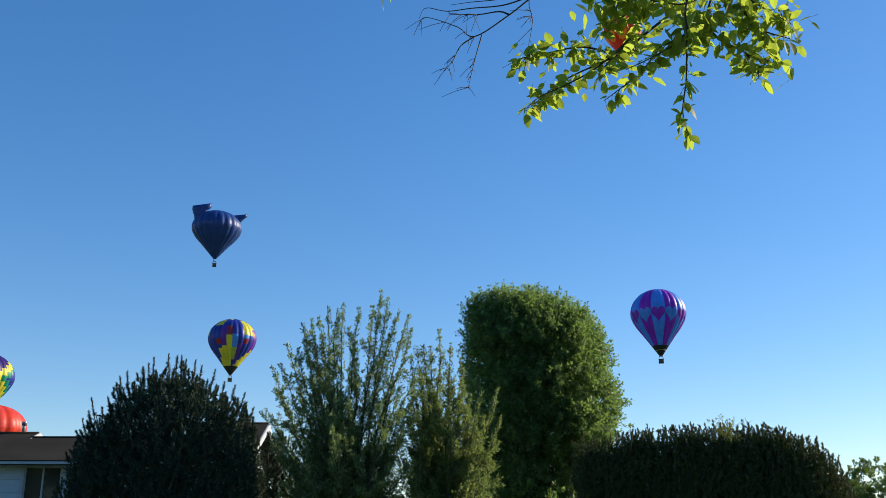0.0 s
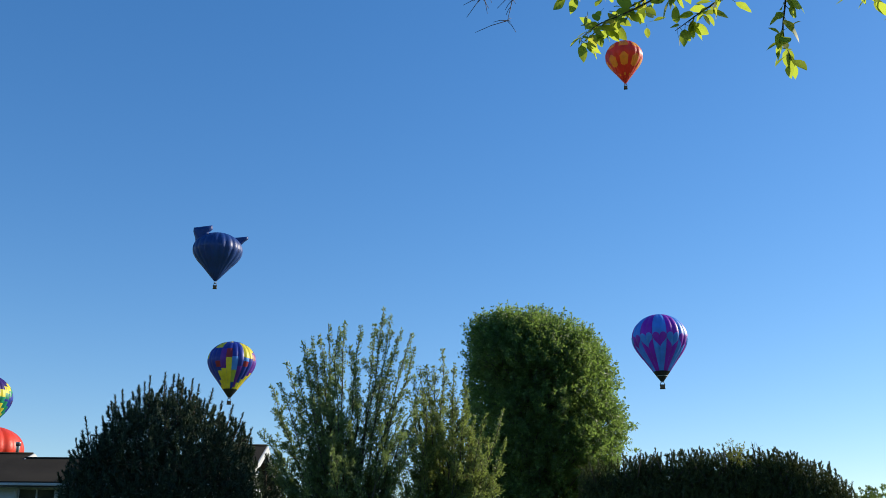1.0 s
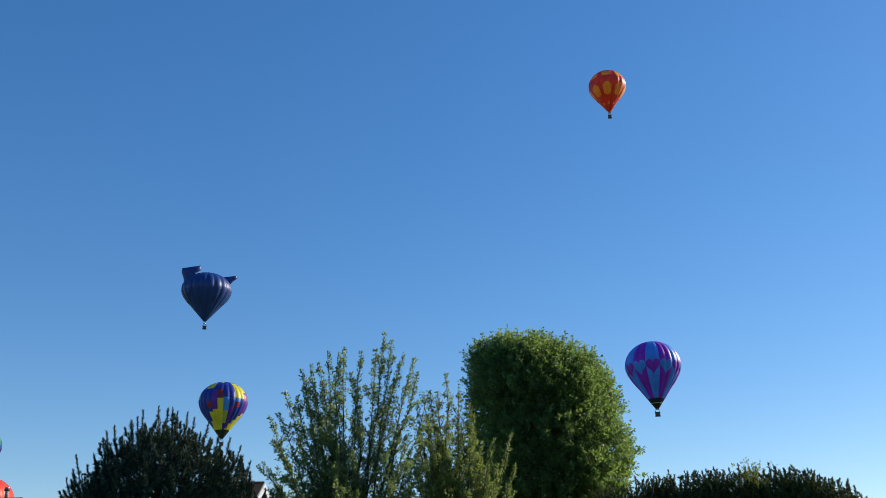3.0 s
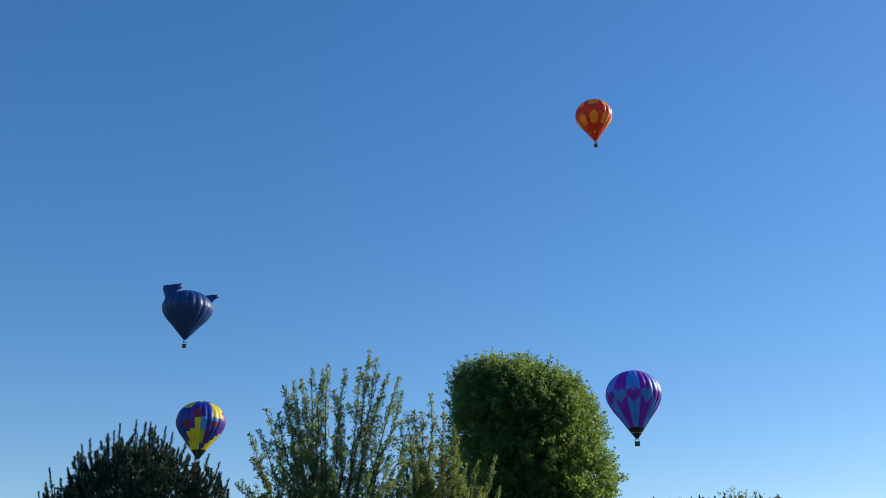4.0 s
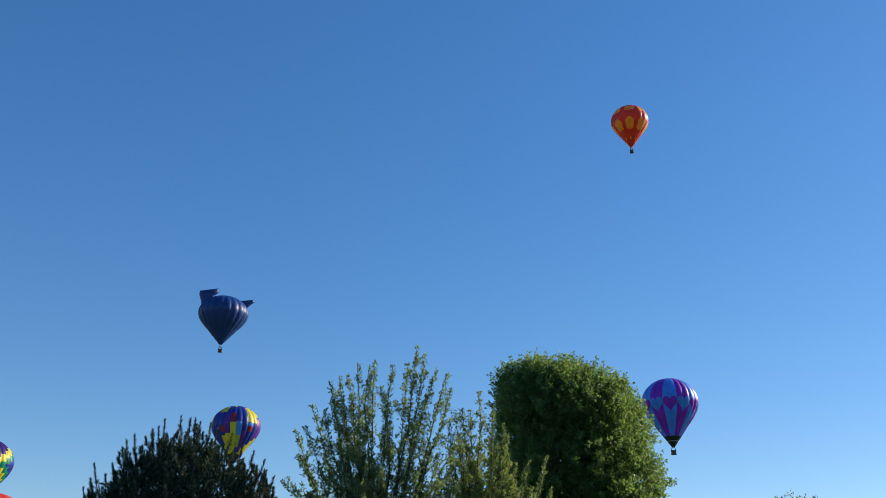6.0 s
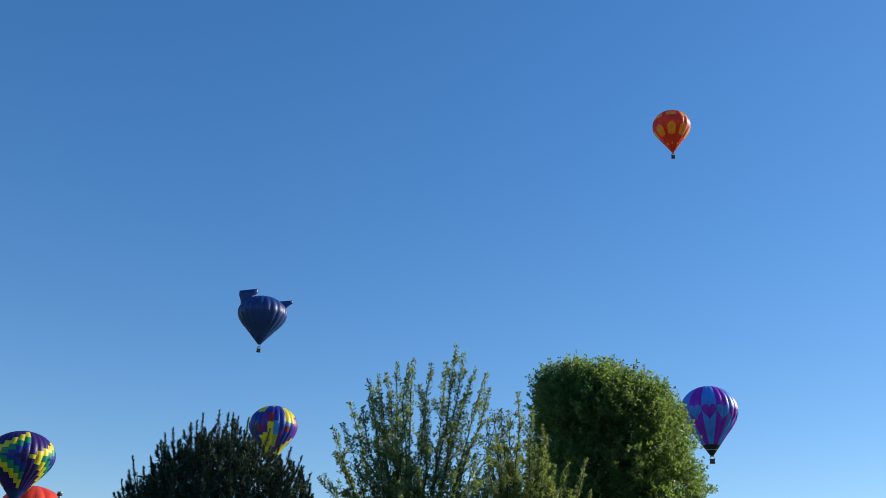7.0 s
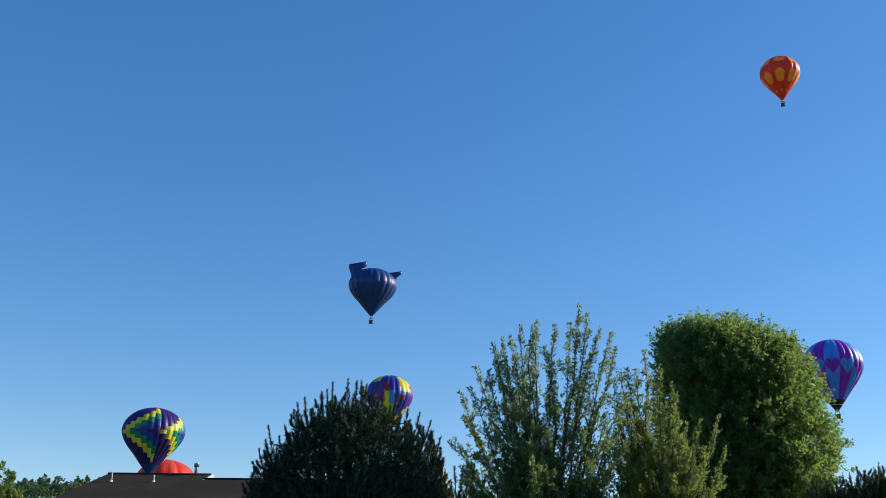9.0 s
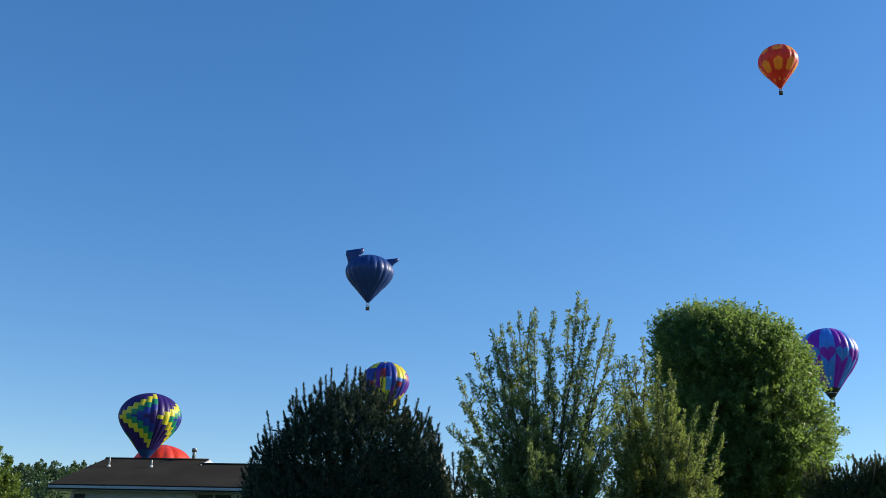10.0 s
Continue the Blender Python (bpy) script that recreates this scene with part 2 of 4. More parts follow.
def build_house():
    h = thing("house", (-12, 36, 0), "pale grey sided house with dark shingle roof behind pine", "house")
    X0, X1, YF, YB = -17.35 + 12, -6.5 + 12, 33.0 - 36, 39.0 - 36

    # walls with the window openings cut through, as blocks
    wins = [(-13.28 + 12, -12.12 + 12, 2.82, 4.0)]
    bm = bmesh.new()
    t = 0.2
    xs = [X0]
    for x0, x1, z0, z1 in wins:
        box(bm, (xs[-1], YF, 0), (x0, YF + t, 4.06))
        box(bm, (x0, YF, 0), (x1, YF + t, z0))
        box(bm, (x0, YF, z1), (x1, YF + t, 4.06))
        xs.append(x1)
    box(bm, (xs[-1], YF, 0), (X1, YF + t, 4.06))
    part("wall", bm, M_SIDING, h)
    bm = bmesh.new()
    box(bm, (X0, YB - t, 0), (X1, YB, 4.06))
    part("wall", bm, M_SIDING, h)
    for x in (X0, X1 - t):
        bm = bmesh.new()
        top = 5.05 if x < 0 else 5.40
        pr = [(YF + t, 0), (YB - t, 0), (YB - t, 4.02), (0, top), (YF + t, 4.02)]
        A = [bm.verts.new((x, y, z)) for y, z in pr]
        B = [bm.verts.new((x + t, y, z)) for y, z in pr]
        for q in range(5):
            bm.faces.new((A[q], A[(q + 1) % 5], B[(q + 1) % 5], B[q]))
        bm.faces.new(A[::-1])
        bm.faces.new(B)
        bmesh.ops.recalc_face_normals(bm, faces=bm.faces[:])
        part("gable_wall", bm, M_SIDING, h)
    # horizontal siding laps on the front
    for z in np.arange(2.2, 4.0, 0.2):
        for x0, x1 in ((X0, wins[0][0] - 0.09), (wins[0][1] + 0.09, X1)):
            if wins[0][3] + 0.1 < z or z < 1.0:
                continue
            bm = bmesh.new()
            A = [(x0, YF, z), (x0, YF - 0.018, z), (x0, YF, z + 0.19)]
            va = [bm.verts.new(p) for p in A]
            vb = [bm.verts.new((x1, p[1], p[2])) for p in A]
            for q in range(3):
                bm.faces.new((va[q], va[(q + 1) % 3], vb[(q + 1) % 3], vb[q]))
            bm.faces.new(va[::-1])
            bm.faces.new(vb)
            bmesh.ops.recalc_face_normals(bm, faces=bm.faces[:])
            part("siding_board", bm, M_SIDING, h)
    # roofs: a slightly higher part, the long low part and the raised gable end
    for x0, x1, yr, zr, ze in ((-17.9, -14.15, 0, 5.36, 4.16), (-14.15, -8.7, -0.642, 5.14, 4.16), (-8.7, -6.1, 0, 5.70, 4.2)):
        bm = bmesh.new()
        roof_slab(bm, x0 + 12, x1 + 12, 32.5 - 36, ze, yr, zr, 39.5 - 36)
        part("roof", bm, M_SHINGLE, h, "dark brown-grey asphalt shingles")
        bm = bmesh.new()
        tube(bm, [(x0 + 12, yr, zr + 0.005), (x1 + 12, yr, zr + 0.005)], 0.045, 0.045, 6)
        part("ridge_cap", bm, M_SHINGLE, h)
        bm = bmesh.new()
        box(bm, (x0 + 12.003, 32.46 - 36, ze - 0.125), (x1 + 11.997, 32.497 - 36, ze - 0.045), 0.006)
        part("fascia", bm, M_TRIM, h, "white fascia board")
    # soffit
    bm = bmesh.new()
    box(bm, (-17.85 + 12, 32.52 - 36, 4.0), (-6.2 + 12, YF - 0.003, 4.06))
    part("soffit", bm, M_TRIM, h)
    # white barge boards where roofs end
    for x, zr, ze, y0 in ((-14.11, 5.37, 4.17, 32.5), (-6.08, 5.70, 4.2, 32.5)):
        for sgn in (-1, 1):
            bm = bmesh.new()
            w, d = 0.05, 0.24
            run = 0.22 if x == -14.11 else 1.0
            zb = zr + (ze - zr) * run
            pr = [(0, zr), (sgn * 3.5 * run, zb), (sgn * 3.5 * run, zb - d), (0, zr - d)]
            A = [bm.verts.new((x + 12 - w / 2, y, z)) for y, z in pr]
            B = [bm.verts.new((x + 12 + w / 2, y, z)) for y, z in pr]
            for q in range(4):
                bm.faces.new((A[q], A[(q + 1) % 4], B[(q + 1) % 4], B[q]))
            bm.faces.new(A[::-1])
            bm.faces.new(B)
            bmesh.ops.recalc_face_normals(bm, faces=bm.faces[:])
            part("barge_board", bm, M_TRIM, h, "white barge board")
    # corner boards
    for x in (X0 - 0.02, -11.75 + 12):
        bm = bmesh.new()
        box(bm, (x, YF - 0.03, 0), (x + 0.11, YF - 0.004, 3.92), 0.004)
        part("corner_board", bm, M_TRIM, h)
    # dark panel with raised slats at the wall's end
    bm = bmesh.new()
    box(bm, (X0 + 0.1, YF - 0.05, 2.3), (X0 + 0.46, YF - 0.022, 3.9), 0.006)
    sh = part("shutter", bm, M_DARK_PANEL, h, "dark slatted panel at the wall's end")
    for z in np.arange(2.4, 3.8, 0.1):
        bm = bmesh.new()
        box(bm, (X0 + 0.14, YF - 0.062, z), (X0 + 0.42, YF - 0.05, z + 0.06), 0.004)
        part("slat", bm, M_DARK_PANEL, sh)
    # sliding window
    for x0, x1, z0, z1 in wins:
        win = part("window", bmesh_frame(x0 - 0.06, x1 + 0.06, z0 - 0.06, z1 + 0.05, 0.06, YF - 0.035, YF - 0.003), M_TRIM, h, "white sliding window, dark panes")
        xm = (x0 + x1) / 2
        for a, c, y in ((x0, xm + 0.02, YF + 0.05), (xm - 0.02, x1, YF + 0.085)):
            part("sash", bmesh_frame(a, c, z0, z1, 0.045, y, y + 0.03), M_TRIM, win)
            bm = bmesh.new()
            box(bm, (a + 0.045, y + 0.01, z0 + 0.045), (c - 0.045, y + 0.016, z1 - 0.045))
            part("pane", bm, M_GLASS, win)
        bm = bmesh.new()
        box(bm, (x0 - 0.12, YF - 0.07, z0 - 0.12), (x1 + 0.12, YF - 0.003, z0 - 0.083), 0.006)
        part("sill", bm, M_TRIM, win)
    # back of the room, seen dim through the panes
    bm = bmesh.new()
    box(bm, (X0 + 0.25, YF + 2.2, 0), (X1 - 0.25, YF + 2.3, 3.9))
    part("inner_wall", bm, M_SIDING, h)
    # plumbing vents and the metal flue on the roof
    for x, y, z, top in ((-17.2, 34.9, 4.96, 0.34), (-15.7, 34.9, 4.96, 0.25)):
        v = part("vent_pipe", pipe_bm(x + 12, y - 36, z - 0.05, z + top, 0.03), M_PIPE, h, "white plastic roof vent")
        bm = bmesh.new()
        tube(bm, [(x + 12, y - 36, z - 0.08), (x + 12, y - 36, z + 0.07)], 0.12, 0.042, 10)
        part("flashing", bm, M_PIPE, v)
    f = part("flue", pipe_bm(-14.76 + 12, 0.15, 5.2, 5.64, 0.06), M_STEEL, h, "galvanised metal flue")
    part("cap", pipe_bm(-14.76 + 12, 0.15, 5.64, 5.77, 0.088), M_STEEL, f)


def pipe_bm(x, y, z0, z1, r):
    bm = bmesh.new()
    tube(bm, [(x, y, z0), (x, y, z1 - 0.02), (x, y, z1)], r, r, 10)
    return bm


def bmesh_frame(x0, x1, z0, z1, w, ya, yb):
    bm = bmesh.new()
    box(bm, (x0, ya, z0), (x0 + w, yb, z1))
    box(bm, (x1 - w, ya, z0), (x1, yb, z1))
    box(bm, (x0 + w, ya, z0), (x1 - w, yb, z0 + w))
    box(bm, (x0 + w, ya, z1 - w), (x1 - w, yb, z1))
    return bm


build_house()


# ---- trees ----
def shoots_to_leaves(rng, shoots, per_m, size, spread, start):
    """Leaves round the outer length of every shoot."""
    P, W, S = [], [], []
    for line in shoots:
        line = np.array(line)
        seg = np.linalg.norm(np.diff(line, axis=0), axis=1)
        cum = np.concatenate([[0], np.cumsum(seg)])
        k = max(8, int(per_m * cum[-1] * (1 - start)))
        knots = start + (1 - start) * np.sort(rng.random(max(3, int(cum[-1] * 4)))) ** 0.8
        knots[-1] = 0.97
        d = cum[-1] * np.clip(knots[rng.integers(len(knots), size=k)] + rng.normal(size=k) * 0.022, 0.05, 1.0)
        p = np.stack([np.interp(d, cum, line[:, i]) for i in range(3)], -1)
        taper = np.clip((cum[-1] - d) / 0.5, 0.25, 1)
        tip = unit((line[-1] - line[-2])[None])
        off = unit(rng.normal(size=(k, 3)))
        p = p + off * (spread * taper * rng.random(k) ** 0.5)[:, None]
        P.append(p)
        W.append(off * 0.8 + tip * 0.8 + rng.normal(size=(k, 3)) * 0.45)
        S.append(size * (0.6 + 0.7 * rng.random(k)))
    return np.concatenate(P), np.concatenate(W), np.concatenate(S)


def wand_leaves(rng, base, way, length, per_m, size, spread, start=0.0, lean=0.8):
    """Leaves along many straight wands at once: where they sit, where they point, how long they are."""
    k = np.maximum(3, (per_m * length).astype(int))
    i = np.repeat(np.arange(len(base)), k)
    n_ = len(i)
    way = unit(way)[i]
    s = start + (1 - start) * rng.random(n_) ** 0.85
    off = unit(rng.normal(size=(n_, 3)))
    fat = (spread * (1.1 - 0.8 * s) * rng.random(n_) ** 0.5)[:, None]
    p = base[i] + way * (length[i] * s)[:, None] + off * fat
    w = off * 0.9 + way * lean + rng.normal(size=(n_, 3)) * 0.3
    return p, w, size * (0.55 + 0.75 * rng.random(n_))


def thinned(points, gap):
    """The indices of points that keep a gap from those before them."""
    cells, kept = {}, []
    for i, p in enumerate(points):
        c = (int(p[0] // gap), int(p[1] // gap), int(p[2] // gap))
        near = False
        for dx in (-1, 0, 1):
            for dy in (-1, 0, 1):
                for dz in (-1, 0, 1):
                    for q in cells.get((c[0] + dx, c[1] + dy, c[2] + dz), ()):
                        if (p[0] - q[0]) ** 2 + (p[1] - q[1]) ** 2 + (p[2] - q[2]) ** 2 < gap * gap:
                            near = True
                            break
                    if near:
                        break
                if near:
                    break
            if near:
                break
        if not near:
            cells.setdefault(c, []).append(p)
            kept.append(i)
    return kept


def upright_tree(name, base, tips, count, low, label, mat, seed, size=0.056, per_m=92, depth=1.3, fork=0.9, vase=0.8, low_tips=()):
    """A tree of ascending stems that fan out from a low fork, each with side branches, twigs and leaves."""
    rng = np.random.default_rng(seed)
    t = thing(name, base, label, "tree")
    bx, by, _ = base
    tips = [np.array((x - bx, y - by + rng.normal() * 0.2, z)) for x, y, z in tips]
    txs = np.array([p[0] for p in tips])
    tzs = np.array([p[2] for p in tips])
    order = np.argsort(txs)
    txs, tzs = txs[order], tzs[order]
    for _ in range(count):
        x = rng.uniform(txs.min() * 0.95, txs.max() * 0.95)
        dy = rng.normal() * depth * 0.55
        top = np.interp(x, txs, tzs) - 0.3 - abs(dy) * 0.3
        z = max(low, low + (top - low) * rng.random() ** 0.6)
        x *= min(1.0, 1 - vase + vase * (z - fork * 0.5) / (3.4 - fork * 0.5))
        tips.append(np.array((x, dy, z)))
    tips += [np.array((x - bx, y - by, z)) for x, y, z in low_tips]
    wood = bmesh.new()
    tube(wood, [(0, 0, -0.05), (0.02, 0.02, fork * 0.5), (0.03, 0, fork * 1.1)], 0.17, 0.13, 10)
    B, D, L = [], [], []
    for p in tips:
        root = (p[0] * 0.08, p[1] * 0.1, fork * rng.uniform(0.6, 1.1))
        line = np.array(bent(root, p, rng.uniform(0.95, 1.15) + 0.3 * min(1.5, abs(p[0])), rng, 8, 0.04))
        span = np.linalg.norm(np.diff(line, axis=0), axis=1)
        tube(wood, line, 0.034 * (0.6 + 0.5 * rng.random()) * span.sum() / 5, 0.005, 5)
        for j in range(4, 8):
            for _ in range(2):
                B.append(line[j] + rng.normal(size=3) * 0.02), D.append(line[j + 1] - line[j]), L.append(span[j] * 1.02)
        for k in range(15):
            s = 2 + 5.7 * (k + rng.random()) / 15
            j = int(s)
            a = line[j] + (line[j + 1] - line[j]) * (s - j)
            along = unit(line[j + 1] - line[j])
            side = unit(np.cross(along, rng.normal(size=3)))
            way = unit(along + side * rng.uniform(0.5, 1.15) + np.array((0, 0, 0.25)))
            ln = min(1.05, 0.12 + 0.16 * (8 - s) * rng.uniform(0.6, 1.3))
            room = np.interp(a[0] + way[0] * ln, txs, tzs, tzs[0] - 1.0, tzs[-1] - 1.0) - 0.16 - a[2]
            ln = min(ln, max(0.06, room / max(way[2], 0.2)))
            tube(wood, [a, a + way * ln * 0.5 + rng.normal(size=3) * 0.015, a + way * ln], 0.011, 0.003, 4)
            B.append(a + way * ln * 0.15), D.append(way), L.append(ln * 0.87)
            for _ in range(4):
                q = a + way * ln * rng.uniform(0.25, 0.9)
                d = unit(way + unit(rng.normal(size=3)) * 0.9 + np.array((0, 0, 0.2)))
                B.append(q), D.append(d), L.append(rng.uniform(0.2, 0.5) * min(ln, 0.6))
    part("trunk", wood, M_BARK, t)
    P, W, S = wand_leaves(rng, np.array(B), np.array(D), np.array(L), per_m, size, 0.055)
    part("crown", leaves_mesh("crown", P, W, S, 0.5, rng), mat, t)
    return t


def round_tree(name, base, rows, label, mat, seed, trunk_h):
    """A tall dense crown: boughs of leafy shoots over an uneven upright body, gaps of shade between them."""
    rng = np.random.default_rng(seed)
    t = thing(name, base, label, "tree")
    rz, rl, rr = (np.array(c) for c in zip(*rows))
    wood = bmesh.new()
    tube(wood, [(0, 0, -0.05), (0.05, 0.03, trunk_h * 0.5), (0.1, 0.1, trunk_h), (0.2, 0.1, rz[-1] - 1.5)], 0.28, 0.04, 12)
    cand = []
    for _ in range(9000):
        z = rng.uniform(rz[0], rz[-1])
        a = rng.uniform(0, 2 * math.pi)
        if math.sin(a) > 0.35 and rng.random() < 0.6:
            continue
        xl, xr = np.interp(z, rz, rl), np.interp(z, rz, rr)
        hx = (xr - xl) / 2
        d = Vector((math.cos(a), math.sin(a), z * 0.45))
        k = 0.93 + 0.17 * noise.noise(d * 2.2 + Vector((seed, 0, 0))) + 0.10 * noise.noise(d * 5)
        k = min(k, 1.02)
        if rng.random() < 0.38:
            k *= rng.uniform(0.5, 0.8)
        n_ = np.array((math.cos(a), math.sin(a), 0.15 + 0.9 * max(0, (z - rz[-1] + 2.2) / 2.2)))
        cand.append((np.array(((xl + xr) / 2 + hx * k * math.cos(a), 0.95 * max(hx, 0.8) * k * math.sin(a), z - 0.12)), unit(n_)))
    for _ in range(900):
        x = rng.uniform(rl[-1], rr[-1])
        cand.append((np.array((x, rng.uniform(-0.9, 0.9), rz[-1] - 0.1 - 0.2 * rng.random())), np.array((0.0, 0.0, 1.0))))
    keep = thinned([c[0] for c in cand], 0.365)
    B, D, L = [], [], []
    for q, i in enumerate(keep):
        p, n_ = cand[i]
        root = p - n_ * 0.62 - np.array((0, 0, 0.22))
        if q % 3 == 0:
            tube(wood, bent((0.15, 0.1, max(trunk_h, p[2] - 1.6)), root, 0.9, rng, 3, 0.06), 0.035, 0.012, 5)
        for k in range(11):
            d = unit(n_ * 0.85 + np.array((0, 0, 0.5)) + rng.normal(size=3) * 0.55)
            ln = rng.uniform(0.3, 0.62)
            b = root + d * rng.uniform(0.02, 0.22) + rng.normal(size=3) * 0.07
            B.append(b), D.append(d), L.append(ln)
            if k < 2:
                tube(wood, [root, b + d * ln * 0.8], 0.012, 0.004, 4)
    part("trunk", wood, M_BARK, t)
    P, W, S = wand_leaves(rng, np.array(B), np.array(D), np.array(L), 54, 0.084, 0.11, 0.1, 0.5)
    part("crown", leaves_mesh("crown", P, W + np.array((0, 0, -0.25)), S, 0.6, rng), mat, t)
    return t


def lobed_tree(name, base, lobes, sprigs, label, mat, seed, trunk_h, size=0.078, per=130, sprig=0.45, trunk_r=0.28):
    """A crown of leafy sprigs over several lobes, on a trunk with limbs."""
    rng = np.random.default_rng(seed)
    t = thing(name, base, label, "tree")
    wood = bmesh.new()
    tube(wood, [(0, 0, -0.05), (0.05, 0.03, trunk_h * 0.5), (0.0, 0.1, trunk_h)], trunk_r, trunk_r * 0.6, 12)
    vol = np.array([rx * ry + ry * rz + rx * rz for *_, rx, ry, rz in lobes])
    C = np.array([l_[:3] for l_ in lobes])
    R = np.array([l_[3:] for l_ in lobes])
    for c, r in zip(C, R):
        line = bent((0, 0.05, trunk_h * 0.8), c + np.array((0, 0, r[2] * 0.5)), 0.8, rng, 6, 0.1)
        tube(wood, line, trunk_r * 0.45, 0.03, 7)
        for _ in range(7):
            d = unit(rng.normal(size=3))
            tube(wood, bent(line[4], c + d * r * 0.8, 0.9, rng, 4, 0.08), 0.05, 0.01, 5)
    B, D, L = [], [], []
    for q in rng.choice(len(lobes), sprigs, p=vol / vol.sum()):
        d = unit(rng.normal(size=3))
        bulge = 1 + 0.22 * noise.noise(Vector(d * 2.3 + q * 7.1)) + 0.12 * noise.noise(Vector(d * 6 + q))
        p = C[q] + d * R[q] * bulge * (1 - 0.45 * rng.random() ** 2.2)
        grow = unit(d * 0.8 + np.array((0, 0, 0.75)) + rng.normal(size=3) * 0.35)
        ln = sprig * rng.uniform(0.5, 1.3)
        B.append(p - grow * ln * 0.55), D.append(grow), L.append(ln)
    part("trunk", wood, M_BARK, t)
    P, W, S = wand_leaves(rng, np.array(B), np.array(D), np.array(L), per, size, sprig * 0.36)
    part("crown", leaves_mesh("crown", P, W, S, 0.6, rng), mat, t)
    return t


def pine(name, base, outline, depth, label, mat, seed, group="", gap=0.142, shoot=0.25, per=100, needle=0.082, uneven=0.7, thick=0.0085, inner=36000, leaders=()):
    """A broad pine: limbs that turn upwards into separate candle-like shoots, each bristling with needles."""
    rng = np.random.default_rng(seed)
    t = thing(name, base, label, "pine tree", group)
    ox = np.array([p[0] for p in outline]) - base[0]
    oz = np.array([p[1] for p in outline])
    x0, x1, peak = ox.min(), ox.max(), oz.max()
    wood = bmesh.new()
    tube(wood, [(0, 0, -0.05), (0.04, 0, peak * 0.4), (0.0, 0, peak * 0.86)], 0.16, 0.02, 9)
    cand, deep = [], []
    for _ in range(34000):
        x, y, z = rng.uniform(x0, x1), rng.uniform(-depth, depth), rng.uniform(0.25, peak)
        core = np.interp(x, ox, oz) - uneven * (0.17 + 0.30 * (noise.noise(Vector((x * 2.6, y * 2.6, seed))) + 0.5))
        k = max(0.0, 1 - (y / depth) ** 2) ** 0.5
        top = 0.3 + (core - 0.3) * k
        if z > top:
            continue
        h = min(1.0, max(0.0, (z - 0.3) / max(core - 0.3, 0.1)))
        front = depth * (max(0.0, 1 - h * h)) ** 0.5 - abs(y)
        shell = min(top - z, front, (x - x0) + 0.1, (x1 - x) + 0.1)
        if shell > 0.6 and rng.random() < 0.8 or y > 0.3 * depth and (shell > 0.2 or rng.random() < 0.5):
            continue
        cand.append((x, y, z))
        if shell > 0.2:
            deep.append((x, y, z))
    pts = [np.array(cand[i]) for i in thinned(cand, gap)]
    mid = (x0 + x1) / 2
    B, D, L = [], [], []
    for i, p in enumerate(pts):
        out = np.array(((p[0] - mid) / (x1 - x0) * 2, p[1] / depth, 0)) * (0.25 + 0.45 * (1 - p[2] / peak))
        d = unit(out + np.array((0, 0, 1.0)) + rng.normal(size=3) * 0.30)
        ln = shoot * rng.uniform(0.6, 1.2)
        B.append(p - d * ln), D.append(d), L.append(ln)
        if i % 14 == 0:
            root = np.array((mid * 0.2, 0, max(0.25, p[2] - 0.4 - 0.5 * math.hypot(p[0] - mid, p[1]))))
            tube(wood, bent(root, p - d * ln, 1.2, rng, 4, 0.05), 0.03, 0.008, 5)
        if i % 4 == 0:
            tube(wood, [p - d * ln * 1.5, p - d * ln * 0.1], 0.009, 0.004, 4)
    # the shoots that stand out against the sky, with lesser ones round each
    for x, z in leaders:
        x -= base[0]
        lean = (x - mid) / (x1 - x0) * 0.6
        y = rng.normal() * 0.25
        tip = np.array((x, y, z))
        d = unit(np.array((lean, rng.normal() * 0.1, 1.0)))
        ln = shoot * rng.uniform(1.2, 1.6)
        B.append(tip - d * ln), D.append(d), L.append(ln)
        tube(wood, [tip - d * ln * 2.2 - np.array((lean * 0.2, 0, 0)), tip - d * ln, tip - d * 0.05], 0.016, 0.004, 5)
        for k in range(int(7 * uneven)):
            q = tip - d * rng.uniform(0.1, 0.55) + np.array((rng.choice((-1, 1)) * rng.uniform(0.06, 0.17), rng.normal() * 0.14, 0))
            d2 = unit(d + rng.normal(size=3) * 0.14)
            l2 = shoot * rng.uniform(0.6, 0.95)
            B.append(q - d2 * l2), D.append(d2), L.append(l2)
    B, D, L = np.array(B), np.array(D), np.array(L)
    s = rng.random((len(B), per))
    off = unit(rng.normal(size=(len(B), per, 3)))
    P = B[:, None] + D[:, None] * (L[:, None] * s)[..., None]
    W = off * (0.85 - 0.4 * s[..., None]) + D[:, None] * 0.72
    S = needle * (1.1 - 0.4 * s) * (0.7 + 0.5 * rng.random((len(B), per)))
    # older, coarser foliage inside the crown
    core = np.array(deep)[rng.integers(len(deep), size=inner)] + rng.normal(size=(inner, 3)) * 0.06 - np.array((0, 0, 0.12))
    part("inner_foliage", needles_mesh("inner_foliage", core, rng.normal(size=(inner, 3)) + np.array((0, 0, 0.6)), rng.uniform(0.10, 0.2, inner), 0.014, rng), mat, t)
    part("trunk", wood, M_BARK, t)
    part("crown", needles_mesh("crown", P.reshape(-1, 3), W.reshape(-1, 3), S.ravel(), thick, rng), mat, t)
    return t


